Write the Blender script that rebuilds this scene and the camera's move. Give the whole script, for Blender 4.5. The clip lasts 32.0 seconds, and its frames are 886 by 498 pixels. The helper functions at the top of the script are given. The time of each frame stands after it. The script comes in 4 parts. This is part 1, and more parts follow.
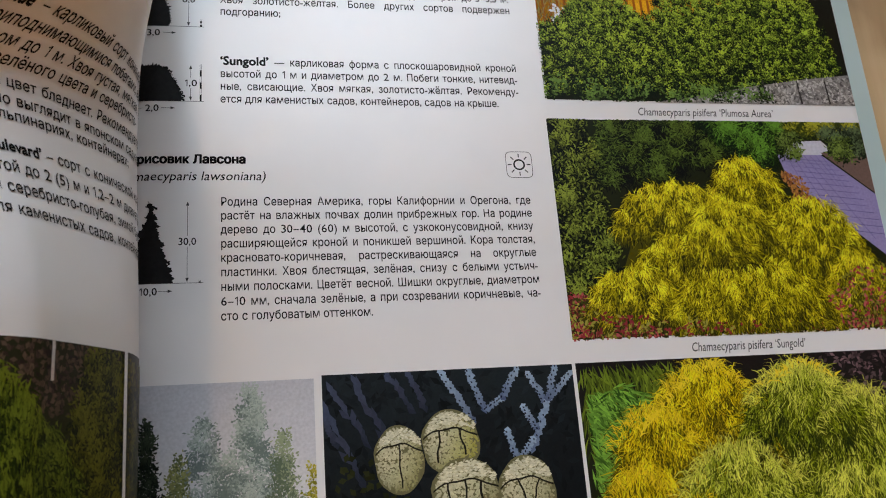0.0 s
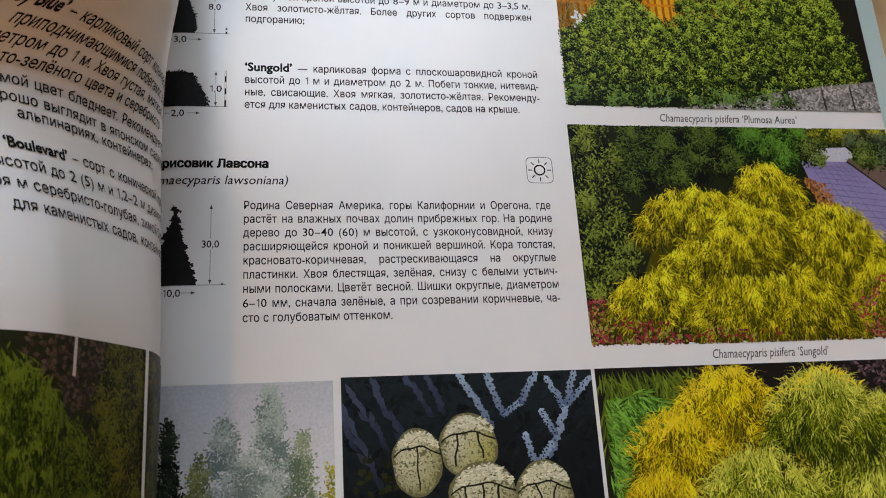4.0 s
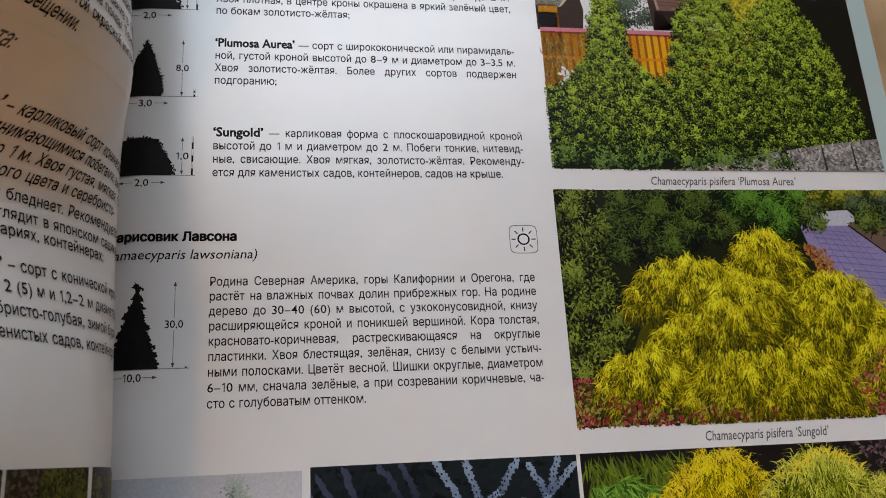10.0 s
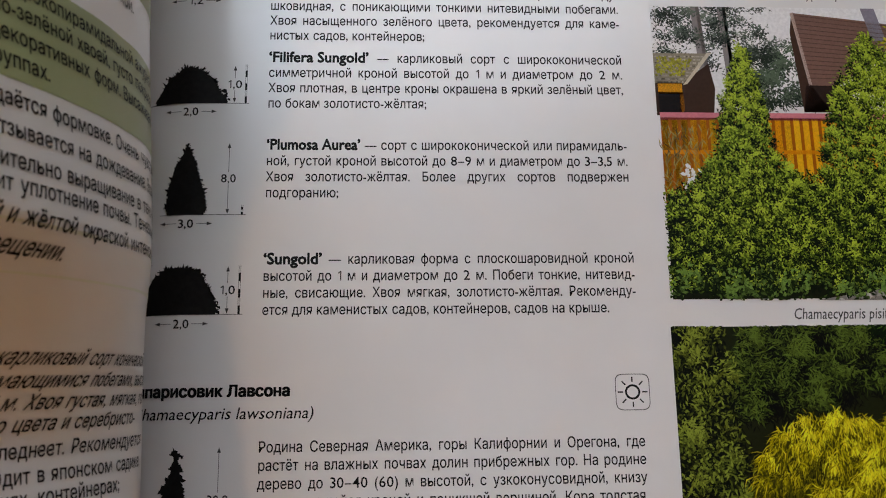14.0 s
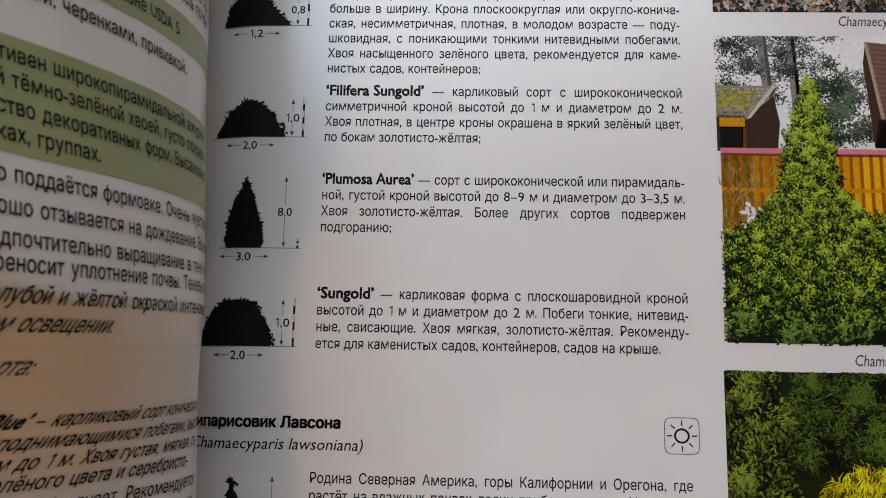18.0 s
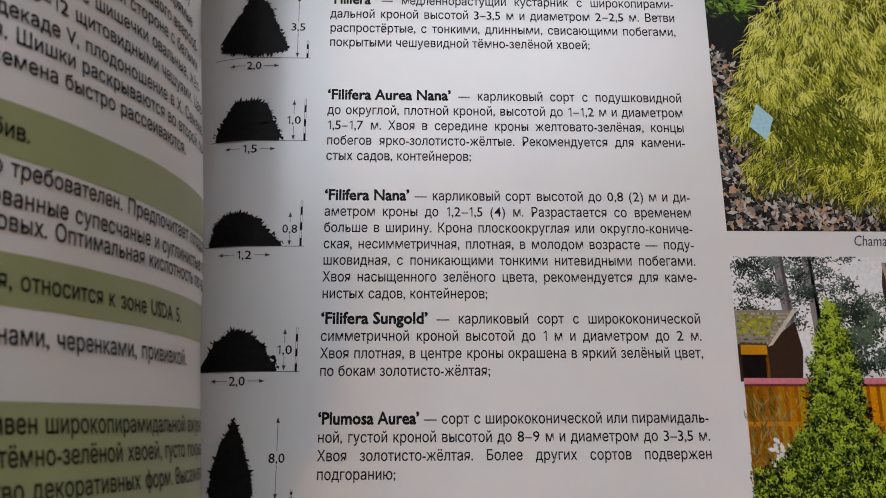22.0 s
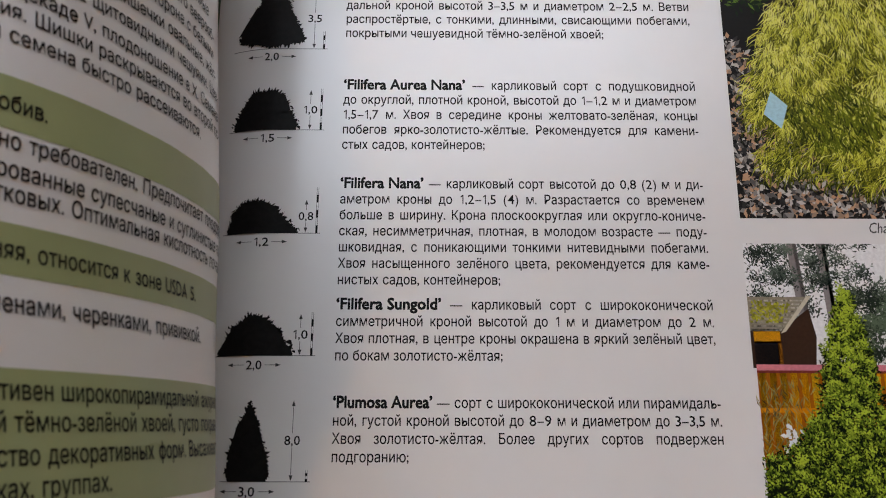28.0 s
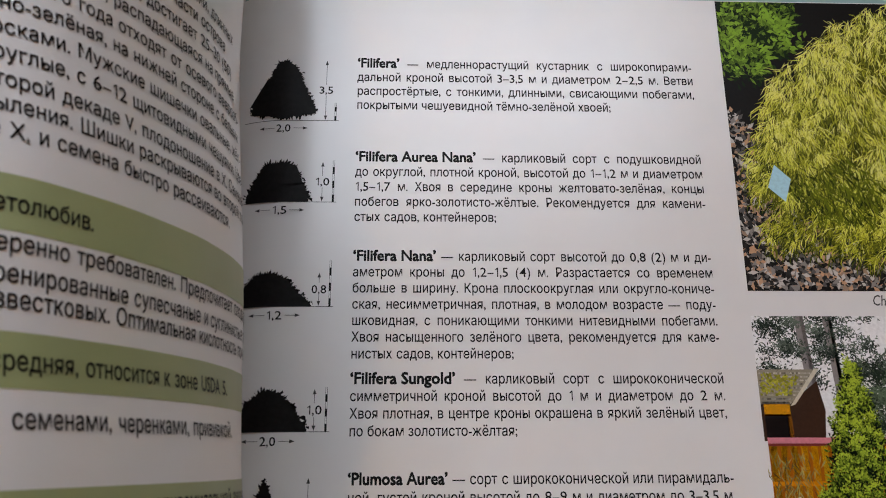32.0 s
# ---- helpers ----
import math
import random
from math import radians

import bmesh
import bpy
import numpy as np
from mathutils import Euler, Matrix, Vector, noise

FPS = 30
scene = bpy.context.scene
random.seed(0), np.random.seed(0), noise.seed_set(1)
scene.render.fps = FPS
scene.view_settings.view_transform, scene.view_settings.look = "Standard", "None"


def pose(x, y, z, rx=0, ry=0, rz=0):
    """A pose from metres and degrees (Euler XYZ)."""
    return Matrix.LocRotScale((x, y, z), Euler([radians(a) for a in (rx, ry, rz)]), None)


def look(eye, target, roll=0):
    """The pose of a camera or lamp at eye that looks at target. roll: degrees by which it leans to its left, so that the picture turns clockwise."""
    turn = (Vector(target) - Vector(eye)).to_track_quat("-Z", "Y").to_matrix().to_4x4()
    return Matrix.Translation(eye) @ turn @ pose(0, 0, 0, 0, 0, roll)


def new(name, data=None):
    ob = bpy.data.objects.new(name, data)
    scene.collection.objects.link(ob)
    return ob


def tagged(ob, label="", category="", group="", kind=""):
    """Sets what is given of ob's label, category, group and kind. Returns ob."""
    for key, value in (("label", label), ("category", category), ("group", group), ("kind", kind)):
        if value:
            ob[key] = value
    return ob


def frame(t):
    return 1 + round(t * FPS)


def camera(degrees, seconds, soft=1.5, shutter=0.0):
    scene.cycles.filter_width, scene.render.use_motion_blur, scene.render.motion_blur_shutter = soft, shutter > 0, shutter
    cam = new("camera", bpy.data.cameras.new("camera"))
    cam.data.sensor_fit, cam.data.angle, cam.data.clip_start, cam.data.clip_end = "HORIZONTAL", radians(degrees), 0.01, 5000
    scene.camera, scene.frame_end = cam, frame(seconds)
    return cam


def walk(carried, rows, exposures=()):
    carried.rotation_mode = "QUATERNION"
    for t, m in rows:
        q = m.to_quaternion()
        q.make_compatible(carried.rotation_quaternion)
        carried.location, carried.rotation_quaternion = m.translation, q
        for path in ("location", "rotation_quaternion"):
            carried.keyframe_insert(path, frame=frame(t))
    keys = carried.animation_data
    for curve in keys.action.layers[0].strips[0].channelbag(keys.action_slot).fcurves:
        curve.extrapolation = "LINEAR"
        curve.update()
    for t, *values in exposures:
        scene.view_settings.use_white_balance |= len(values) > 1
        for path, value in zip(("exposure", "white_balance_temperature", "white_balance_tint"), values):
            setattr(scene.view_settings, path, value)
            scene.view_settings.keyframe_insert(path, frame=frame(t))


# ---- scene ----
from mathutils import geometry

cam = camera(54.0, 32.0, soft=1.0)
cam.data.dof.use_dof = True
cam.data.dof.focus_distance = 0.20
cam.data.dof.aperture_fstop = 58.0
# seconds, eye in metres, turn in degrees
PATH = [
    (0, 0.00955, -0.07299, 0.21146, 17.552, -10.871, -4.421),
    (0.5, 0.01219, -0.07465, 0.21039, 17.255, -9.365, -3.624),
    (1, 0.01400, -0.07556, 0.20998, 17.429, -8.562, -3.719),
    (1.5, 0.01696, -0.07507, 0.21171, 18.035, -7.684, -4.383),
    (2, 0.01573, -0.07360, 0.21389, 18.745, -7.475, -4.989),
    (2.5, 0.01313, -0.07340, 0.21393, 18.719, -8.767, -4.733),
    (3, 0.01272, -0.07534, 0.21343, 18.184, -9.037, -4.003),
    (3.5, 0.01182, -0.07520, 0.21254, 18.052, -9.023, -3.542),
    (5.5, 0.01114, -0.07372, 0.21314, 18.295, -9.948, -3.557),
    (6, 0.01134, -0.07381, 0.21407, 18.534, -9.708, -3.560),
    (6.5, 0.01134, -0.07363, 0.21418, 18.688, -9.584, -3.558),
    (7, 0.01125, -0.07301, 0.21468, 18.848, -9.702, -3.689),
    (7.5, 0.01163, -0.07195, 0.21524, 19.019, -9.764, -3.787),
    (8, 0.01080, -0.07101, 0.21581, 19.259, -10.414, -3.982),
    (8.5, 0.01054, -0.06997, 0.21493, 19.350, -10.138, -3.737),
    (9, 0.01100, -0.06899, 0.21583, 19.514, -10.118, -3.802),
    (9.5, 0.01572, -0.06574, 0.21294, 17.628, -9.670, -3.385),
    (10, 0.01995, -0.05513, 0.20886, 18.013, -8.778, -3.331),
    (10.5, 0.02215, -0.04011, 0.20496, 18.122, -7.663, -3.026),
    (11, 0.02187, -0.02551, 0.20325, 16.276, -5.760, -1.887),
    (11.5, 0.02226, -0.01393, 0.19718, 15.839, -5.736, -1.445),
    (12, 0.02336, -0.00957, 0.19622, 14.974, -4.990, -1.012),
    (12.5, 0.02493, -0.00980, 0.19530, 13.961, -3.423, -1.004),
    (13, 0.02354, -0.00583, 0.19864, 13.934, -2.761, -1.476),
    (13.5, 0.02475, -0.00144, 0.19452, 12.979, -2.667, -1.264),
    (14, 0.02586, 0.00069, 0.18783, 12.255, -3.181, -0.904),
    (14.5, 0.02724, 0.00348, 0.18316, 11.624, -1.655, -0.181),
    (16.5, 0.03270, 0.01466, 0.18998, 9.526, 1.543, 0.968),
    (17, 0.03220, 0.01469, 0.19026, 9.024, 1.245, 1.115),
    (17.5, 0.03081, 0.01474, 0.19394, 9.445, 2.707, -2.375),
    (18, 0.03142, 0.01482, 0.19160, 9.914, 1.721, 1.089),
    (18.5, 0.03083, 0.01603, 0.19476, 9.800, 0.916, 0.853),
    (19, 0.02978, 0.02265, 0.19154, 10.302, 0.561, 0.552),
    (19.5, 0.02506, 0.03248, 0.18556, 12.213, -0.481, 0.350),
    (20, 0.02135, 0.03838, 0.18416, 12.649, -1.315, 0.180),
    (20.5, 0.02146, 0.04240, 0.18449, 13.693, -1.231, 0.009),
    (21, 0.02051, 0.04533, 0.18472, 14.772, -1.308, 0.102),
    (21.5, 0.01661, 0.04717, 0.18634, 15.056, -2.146, -0.150),
    (22, 0.01719, 0.04758, 0.18433, 15.266, -2.206, -0.394),
    (22.5, 0.01780, 0.04744, 0.18615, 15.870, -2.040, -0.346),
    (23, 0.01787, 0.04637, 0.18715, 15.212, -1.725, -0.531),
    (23.5, 0.01798, 0.04522, 0.18723, 14.611, -1.960, -0.604),
    (24, 0.01884, 0.04435, 0.18686, 14.937, -1.264, -0.499),
    (24.5, 0.01942, 0.04429, 0.18661, 15.200, -0.857, -0.395),
    (26.5, 0.02088, 0.04364, 0.18540, 15.014, -0.306, 0.076),
    (27, 0.02063, 0.04384, 0.18554, 15.105, -0.514, 0.020),
    (27.5, 0.01979, 0.04413, 0.18658, 15.398, -0.702, -0.065),
    (28, 0.01981, 0.04432, 0.18575, 15.302, -0.507, 0.091),
    (28.5, 0.01943, 0.04454, 0.18307, 15.016, 0.242, 0.486),
    (29, 0.01825, 0.04478, 0.18538, 15.175, -0.404, 0.308),
    (29.5, 0.01652, 0.04493, 0.18670, 15.096, -0.608, 0.302),
    (30, 0.01611, 0.04514, 0.18543, 15.342, -0.821, 0.213),
    (30.5, 0.01555, 0.04539, 0.18580, 15.894, -0.806, 0.017),
    (31, 0.01528, 0.04593, 0.18916, 16.187, -1.548, -0.404),
    (31.5, 0.01108, 0.05029, 0.19104, 16.668, -2.801, -0.689),
    (32, 0.01114, 0.05250, 0.18871, 17.323, -2.356, -0.436),
]
walk(cam, [(t, pose(x, y, z, rx, ry, rz)) for t, x, y, z, rx, ry, rz in PATH],
     exposures=[(0.0, 0.06, 7200, 16), (9.0, 0.0, 7200, 16), (13.0, -0.20, 7400, 18), (18.0, -0.04, 7250, 17), (22.0, -0.17, 7400, 19), (32.0, -0.12, 7500, 20)])

# ---- light: a cool overcast window in front of the table, warm room around it ----
world = bpy.data.worlds.new("sky")
scene.world = world
world.use_nodes = True
wn, wl = world.node_tree.nodes, world.node_tree.links
sky = wn.new("ShaderNodeTexSky")
sky.sky_type = "NISHITA"
sky.sun_disc = False
sky.sun_elevation, sky.sun_rotation = radians(35), radians(200)
wl.new(sky.outputs[0], wn["Background"].inputs[0])
wn["Background"].inputs[1].default_value = 0.08
sun = new("sun", bpy.data.lights.new("sun", "SUN"))
sun.data.energy, sun.data.angle, sun.data.color = 2.0, radians(0.6), (1.0, 0.93, 0.84)
sun.matrix_world = look((1.0, -4.0, 5.0), (0, 0, 0))
window_light = new("window_light", bpy.data.lights.new("window_light", "AREA"))
window_light.data.shape = "RECTANGLE"
window_light.data.size, window_light.data.size_y = 1.26, 0.60
window_light.data.energy, window_light.data.color = 18.0, (0.64, 0.82, 1.0)
window_light.matrix_world = look((-0.14, 0.80, 1.07), (0.0, 0.0, 0.1))

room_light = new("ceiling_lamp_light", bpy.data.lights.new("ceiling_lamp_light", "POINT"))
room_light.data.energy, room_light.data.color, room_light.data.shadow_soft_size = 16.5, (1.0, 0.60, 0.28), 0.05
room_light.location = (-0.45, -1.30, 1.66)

# ---- materials ----
U = 0.00088                     # metres in one unit of the page plan


def node_mat(name):
    m = bpy.data.materials.new(name)
    m.use_nodes = True
    return m, m.node_tree.nodes, m.node_tree.links, m.node_tree.nodes["Principled BSDF"]


def grain(n, l, scale, detail=4.0, source="Object", stretch=(1, 1, 1)):
    tc, mp, nz = n.new("ShaderNodeTexCoord"), n.new("ShaderNodeMapping"), n.new("ShaderNodeTexNoise")
    mp.inputs["Scale"].default_value = stretch
    nz.inputs["Scale"].default_value, nz.inputs["Detail"].default_value = scale, detail
    l.new(tc.outputs[source], mp.inputs[0])
    l.new(mp.outputs[0], nz.inputs["Vector"])
    return nz


def ramp(n, l, src, c0, c1, p0=0.3, p1=0.7):
    r = n.new("ShaderNodeValToRGB")
    r.color_ramp.elements[0].position, r.color_ramp.elements[1].position = p0, p1
    r.color_ramp.elements[0].color, r.color_ramp.elements[1].color = (*c0, 1), (*c1, 1)
    l.new(src, r.inputs[0])
    return r


def bump(n, l, b, src, strength, distance):
    k = n.new("ShaderNodeBump")
    k.inputs["Strength"].default_value, k.inputs["Distance"].default_value = strength, distance
    l.new(src, k.inputs["Height"])
    l.new(k.outputs[0], b.inputs["Normal"])
    return k


def paper_like(name, c0, c1, rough, fine=0.25):
    """Coated paper: faint mottling, fibre relief and long soft waves."""
    m, n, l, b = node_mat(name)
    a = grain(n, l, 45.0)
    r = ramp(n, l, a.outputs[0], c0, c1)
    l.new(r.outputs[0], b.inputs["Base Color"])
    f = grain(n, l, 2600.0, 2.0)
    k = bump(n, l, b, f.outputs[0], fine, 0.00006)
    w = grain(n, l, 9.0, 1.0)
    k2 = n.new("ShaderNodeBump")
    k2.inputs["Strength"].default_value, k2.inputs["Distance"].default_value = 0.10, 0.004
    l.new(w.outputs[0], k2.inputs["Height"])
    l.new(k2.outputs[0], k.inputs["Normal"])
    b.inputs["Roughness"].default_value = rough
    b.inputs["Specular IOR Level"].default_value = 1.0
    return m


PAPER = paper_like("coated_paper", (0.78, 0.77, 0.76), (0.82, 0.81, 0.80), 0.28)
EDGE = paper_like("paper_edge", (0.62, 0.58, 0.50), (0.78, 0.75, 0.68), 0.8)
MINT = paper_like("mint_ink", (0.40, 0.54, 0.53), (0.46, 0.59, 0.58), 0.40)
TEAL = paper_like("teal_ink", (0.17, 0.36, 0.36), (0.24, 0.44, 0.43), 0.40)
SAGE = paper_like("sage_ink", (0.30, 0.35, 0.16), (0.36, 0.41, 0.20), 0.45)
PALE = paper_like("pale_green_ink", (0.70, 0.74, 0.62), (0.76, 0.79, 0.68), 0.45)
BOARD = paper_like("cover_board", (0.10, 0.20, 0.12), (0.14, 0.26, 0.16), 0.35)


def ink(name, value, rough=0.42):
    m, n, l, b = node_mat(name)
    a = grain(n, l, 900.0, 3.0)
    r = ramp(n, l, a.outputs[0], tuple(v * 0.8 for v in value), tuple(v * 1.25 for v in value))
    l.new(r.outputs[0], b.inputs["Base Color"])
    b.inputs["Roughness"].default_value = rough
    b.inputs["Specular IOR Level"].default_value = 0.09
    return m


BLACK = ink("black_ink", (0.010, 0.010, 0.010))
GREY = ink("grey_ink", (0.07, 0.07, 0.07))
SOOT = ink("silhouette_ink", (0.010, 0.009, 0.009))
LACE = ink("pale_ink", (0.62, 0.74, 0.74))
HAIR = ink("white_line", (0.75, 0.75, 0.73))


def photo_print():
    m, n, l, b = node_mat("photo_print")
    at = n.new("ShaderNodeAttribute")
    at.attribute_name = "ink"
    a = grain(n, l, 1500.0, 3.0)
    mix = n.new("ShaderNodeMix")
    mix.data_type, mix.blend_type = "RGBA", "MULTIPLY"
    mix.inputs["Factor"].default_value = 1.0
    r = ramp(n, l, a.outputs[0], (0.90, 0.90, 0.90), (1.08, 1.08, 1.08))
    l.new(at.outputs["Color"], mix.inputs[6])
    l.new(r.outputs[0], mix.inputs[7])
    l.new(mix.outputs[2], b.inputs["Base Color"])
    b.inputs["Roughness"].default_value = 0.36
    b.inputs["Specular IOR Level"].default_value = 0.10
    return m


PHOTO = photo_print()


def wood(name, c0, c1, c2):
    m, n, l, b = node_mat(name)
    a = grain(n, l, 9.0, 8.0, stretch=(14, 1, 14))
    r = ramp(n, l, a.outputs[0], c0, c1, 0.3, 0.72)
    s = grain(n, l, 16.0, 3.0)
    r2 = ramp(n, l, s.outputs[0], c2, (1, 1, 1), 0.36, 0.52)
    mix = n.new("ShaderNodeMix")
    mix.data_type, mix.blend_type = "RGBA", "MULTIPLY"
    mix.inputs["Factor"].default_value = 0.55
    l.new(r.outputs[0], mix.inputs[6])
    l.new(r2.outputs[0], mix.inputs[7])
    l.new(mix.outputs[2], b.inputs["Base Color"])
    bump(n, l, b, a.outputs[0], 0.25, 0.0006)
    b.inputs["Roughness"].default_value = 0.42
    return m


WOOD = wood("light_wood", (0.50, 0.35, 0.19), (0.68, 0.50, 0.30), (0.45, 0.36, 0.27))
FLOORWOOD = wood("floor_wood", (0.25, 0.13, 0.06), (0.38, 0.22, 0.11), (0.6, 0.5, 0.4))


def plaster(name, c):
    m, n, l, b = node_mat(name)
    a = grain(n, l, 3.0, 6.0)
    r = ramp(n, l, a.outputs[0], tuple(v * 0.93 for v in c), c)
    l.new(r.outputs[0], b.inputs["Base Color"])
    f = grain(n, l, 160.0, 3.0)
    bump(n, l, b, f.outputs[0], 0.2, 0.002)
    b.inputs["Roughness"].default_value = 0.9
    return m


WALL = plaster("warm_plaster", (0.46, 0.28, 0.14))
CEIL = plaster("ceiling_paint", (0.55, 0.40, 0.24))
FRAME = plaster("window_paint", (0.80, 0.80, 0.78))
GLASS, gn, gl, gb = node_mat("window_glass")
gb.inputs["Transmission Weight"].default_value, gb.inputs["Roughness"].default_value = 1.0, 0.0
gb.inputs["Base Color"].default_value = (0.97, 0.99, 0.98, 1)


# ---- builders ----
def mesh_ob(name, verts, faces, material, parent=None, label="", smooth=False):
    me = bpy.data.meshes.new(name)
    me.from_pydata([tuple(v) for v in verts], [], [tuple(f) for f in faces])
    me.materials.append(material)
    if smooth:
        me.polygons.foreach_set("use_smooth", [True] * len(me.polygons))
    me.update()
    ob = new(name, me)
    if parent is not None:
        ob.parent = parent
    if label:
        tagged(ob, label)
    return ob


def part(name, bm, material, parent, label=""):
    me = bpy.data.meshes.new(name)
    bm.to_mesh(me)
    bm.free()
    me.materials.append(material)
    ob = new(name, me)
    if parent is not None:
        ob.parent = parent
    if label:
        tagged(ob, label)
    return ob


def box(x0, x1, y0, y1, z0, z1, bevel=0.0):
    bm = bmesh.new()
    bmesh.ops.create_cube(bm, size=1.0, matrix=Matrix.LocRotScale(
        ((x0 + x1) / 2, (y0 + y1) / 2, (z0 + z1) / 2), None, (x1 - x0, y1 - y0, z1 - z0)))
    if bevel:
        bmesh.ops.bevel(bm, geom=bm.edges[:], offset=bevel, segments=2, affect="EDGES", profile=0.6)
    return bm


def empty(name, label, category, at=(0, 0, 0)):
    ob = new(name)
    ob.location = at
    return tagged(ob, label, category)


def structure(ob, label, category):
    return tagged(ob, label, category, kind="structure")


# ---- the room ----
RX0, RX1, RY0, RY1, RZ0, RZ1 = -1.9, 1.6, -2.3, 0.69, -0.75, 2.05
structure(part("floor", box(RX0 - 0.2, RX1 + 0.2, RY0 - 0.2, RY1 + 0.2, RZ0 - 0.1, RZ0), FLOORWOOD, None), "brown wooden floor below the table", "floor")
structure(part("ceiling", box(RX0 - 0.2, RX1 + 0.2, RY0 - 0.2, RY1 + 0.2, RZ1, RZ1 + 0.1), CEIL, None), "plain cream painted ceiling", "ceiling")
structure(part("wall_west", box(RX0 - 0.2, RX0, RY0, RY1, RZ0, RZ1), WALL, None), "warm beige plastered wall", "wall")
structure(part("wall_east", box(RX1, RX1 + 0.2, RY0, RY1, RZ0, RZ1), WALL, None), "warm beige plastered wall", "wall")
structure(part("wall_south", box(RX0 - 0.2, RX1 + 0.2, RY0 - 0.2, RY0, RZ0, RZ1), WALL, None), "warm beige plastered wall", "wall")
WX0, WX1, WZ0, WZ1 = -0.78, 0.58, 0.68, 1.46
bm = bmesh.new()
for x0, x1, z0, z1 in ((RX0 - 0.2, WX0, RZ0, RZ1), (WX1, RX1 + 0.2, RZ0, RZ1), (WX0, WX1, RZ0, WZ0), (WX0, WX1, WZ1, RZ1)):
    b2 = box(x0, x1, RY1, RY1 + 0.25, z0, z1)
    tmp = bpy.data.meshes.new("tmp")
    b2.to_mesh(tmp)
    b2.free()
    bm.from_mesh(tmp)
    bpy.data.meshes.remove(tmp)
structure(part("wall_north", bm, WALL, None), "warm beige plastered wall with a window opening", "wall")
win = structure(new("window_1"), "white framed window behind the table", "window")
win.location = (0, RY1 + 0.15, 0)
for x0, x1, z0, z1 in ((WX0, WX0 + 0.06, WZ0, WZ1), (WX1 - 0.06, WX1, WZ0, WZ1), (WX0 + 0.06, WX1 - 0.06, WZ0, WZ0 + 0.06), (WX0 + 0.06, WX1 - 0.06, WZ1 - 0.06, WZ1), (-0.13, -0.07, WZ0 + 0.06, WZ1 - 0.06)):
    part("window_frame", box(x0, x1, -0.03, 0.03, z0, z1, 0.004), FRAME, win)
for x0, x1 in ((WX0 + 0.06, -0.13), (-0.07, WX1 - 0.06)):
    g = part("pane", box(x0, x1, -0.004, 0.004, WZ0 + 0.06, WZ1 - 0.06), GLASS, win)
    g.visible_shadow = False
part("window_sill", box(WX0 - 0.04, WX1 + 0.04, -0.21, -0.03, WZ0 - 0.03, WZ0 - 0.002, 0.006), FRAME, win)

# ---- the table ----
table = empty("table", "light brown wooden plank table under the open book", "table", (0, 0, RZ0))
for i in range(7):
    y0 = -0.52 + i * 0.17
    p = part("plank", box(-0.85, 0.85, y0 + 0.0006, y0 + 0.1694, 0.72, 0.75, 0.0015), WOOD, table)
for x in (-0.78, 0.78):
    part("apron", box(x - 0.015, x + 0.015, -0.40, 0.55, 0.62, 0.719, 0.002), WOOD, table)
    for y in (-0.45, 0.60):
        part("leg", box(x - 0.03, x + 0.03, y - 0.03, y + 0.03, 0.0, 0.719, 0.004), WOOD, table)

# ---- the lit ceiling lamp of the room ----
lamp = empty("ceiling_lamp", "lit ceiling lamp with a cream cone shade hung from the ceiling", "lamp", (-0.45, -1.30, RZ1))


def turned(profile, n=32):
    bm = bmesh.new()
    rings = [[bm.verts.new((r * math.cos(2 * math.pi * k / n), r * math.sin(2 * math.pi * k / n), z)) for k in range(n)] for r, z in profile]
    for a, b in zip(rings[:-1], rings[1:]):
        for k in range(n):
            bm.faces.new((a[k], a[(k + 1) % n], b[(k + 1) % n], b[k]))
    return bm


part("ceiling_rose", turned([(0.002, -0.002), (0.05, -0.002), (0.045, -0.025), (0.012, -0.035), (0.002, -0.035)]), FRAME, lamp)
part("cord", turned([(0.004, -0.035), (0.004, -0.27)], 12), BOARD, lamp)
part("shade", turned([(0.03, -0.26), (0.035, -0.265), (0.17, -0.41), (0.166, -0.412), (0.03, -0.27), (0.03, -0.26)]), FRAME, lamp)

# ---- the open book: page surfaces ----
GUT = -33.0                      # gutter, in page units


def right_surf(x, y, h=0.0):
    """Point of the right page, h units above the paper."""
    x, y = np.asarray(x, float), np.asarray(y, float)
    d = np.clip(-16.0 - x, 0, None) / 17.0
    z = 18.0 - 6.0 * d ** 2 + h
    return np.stack([x, y, z], -1) * U


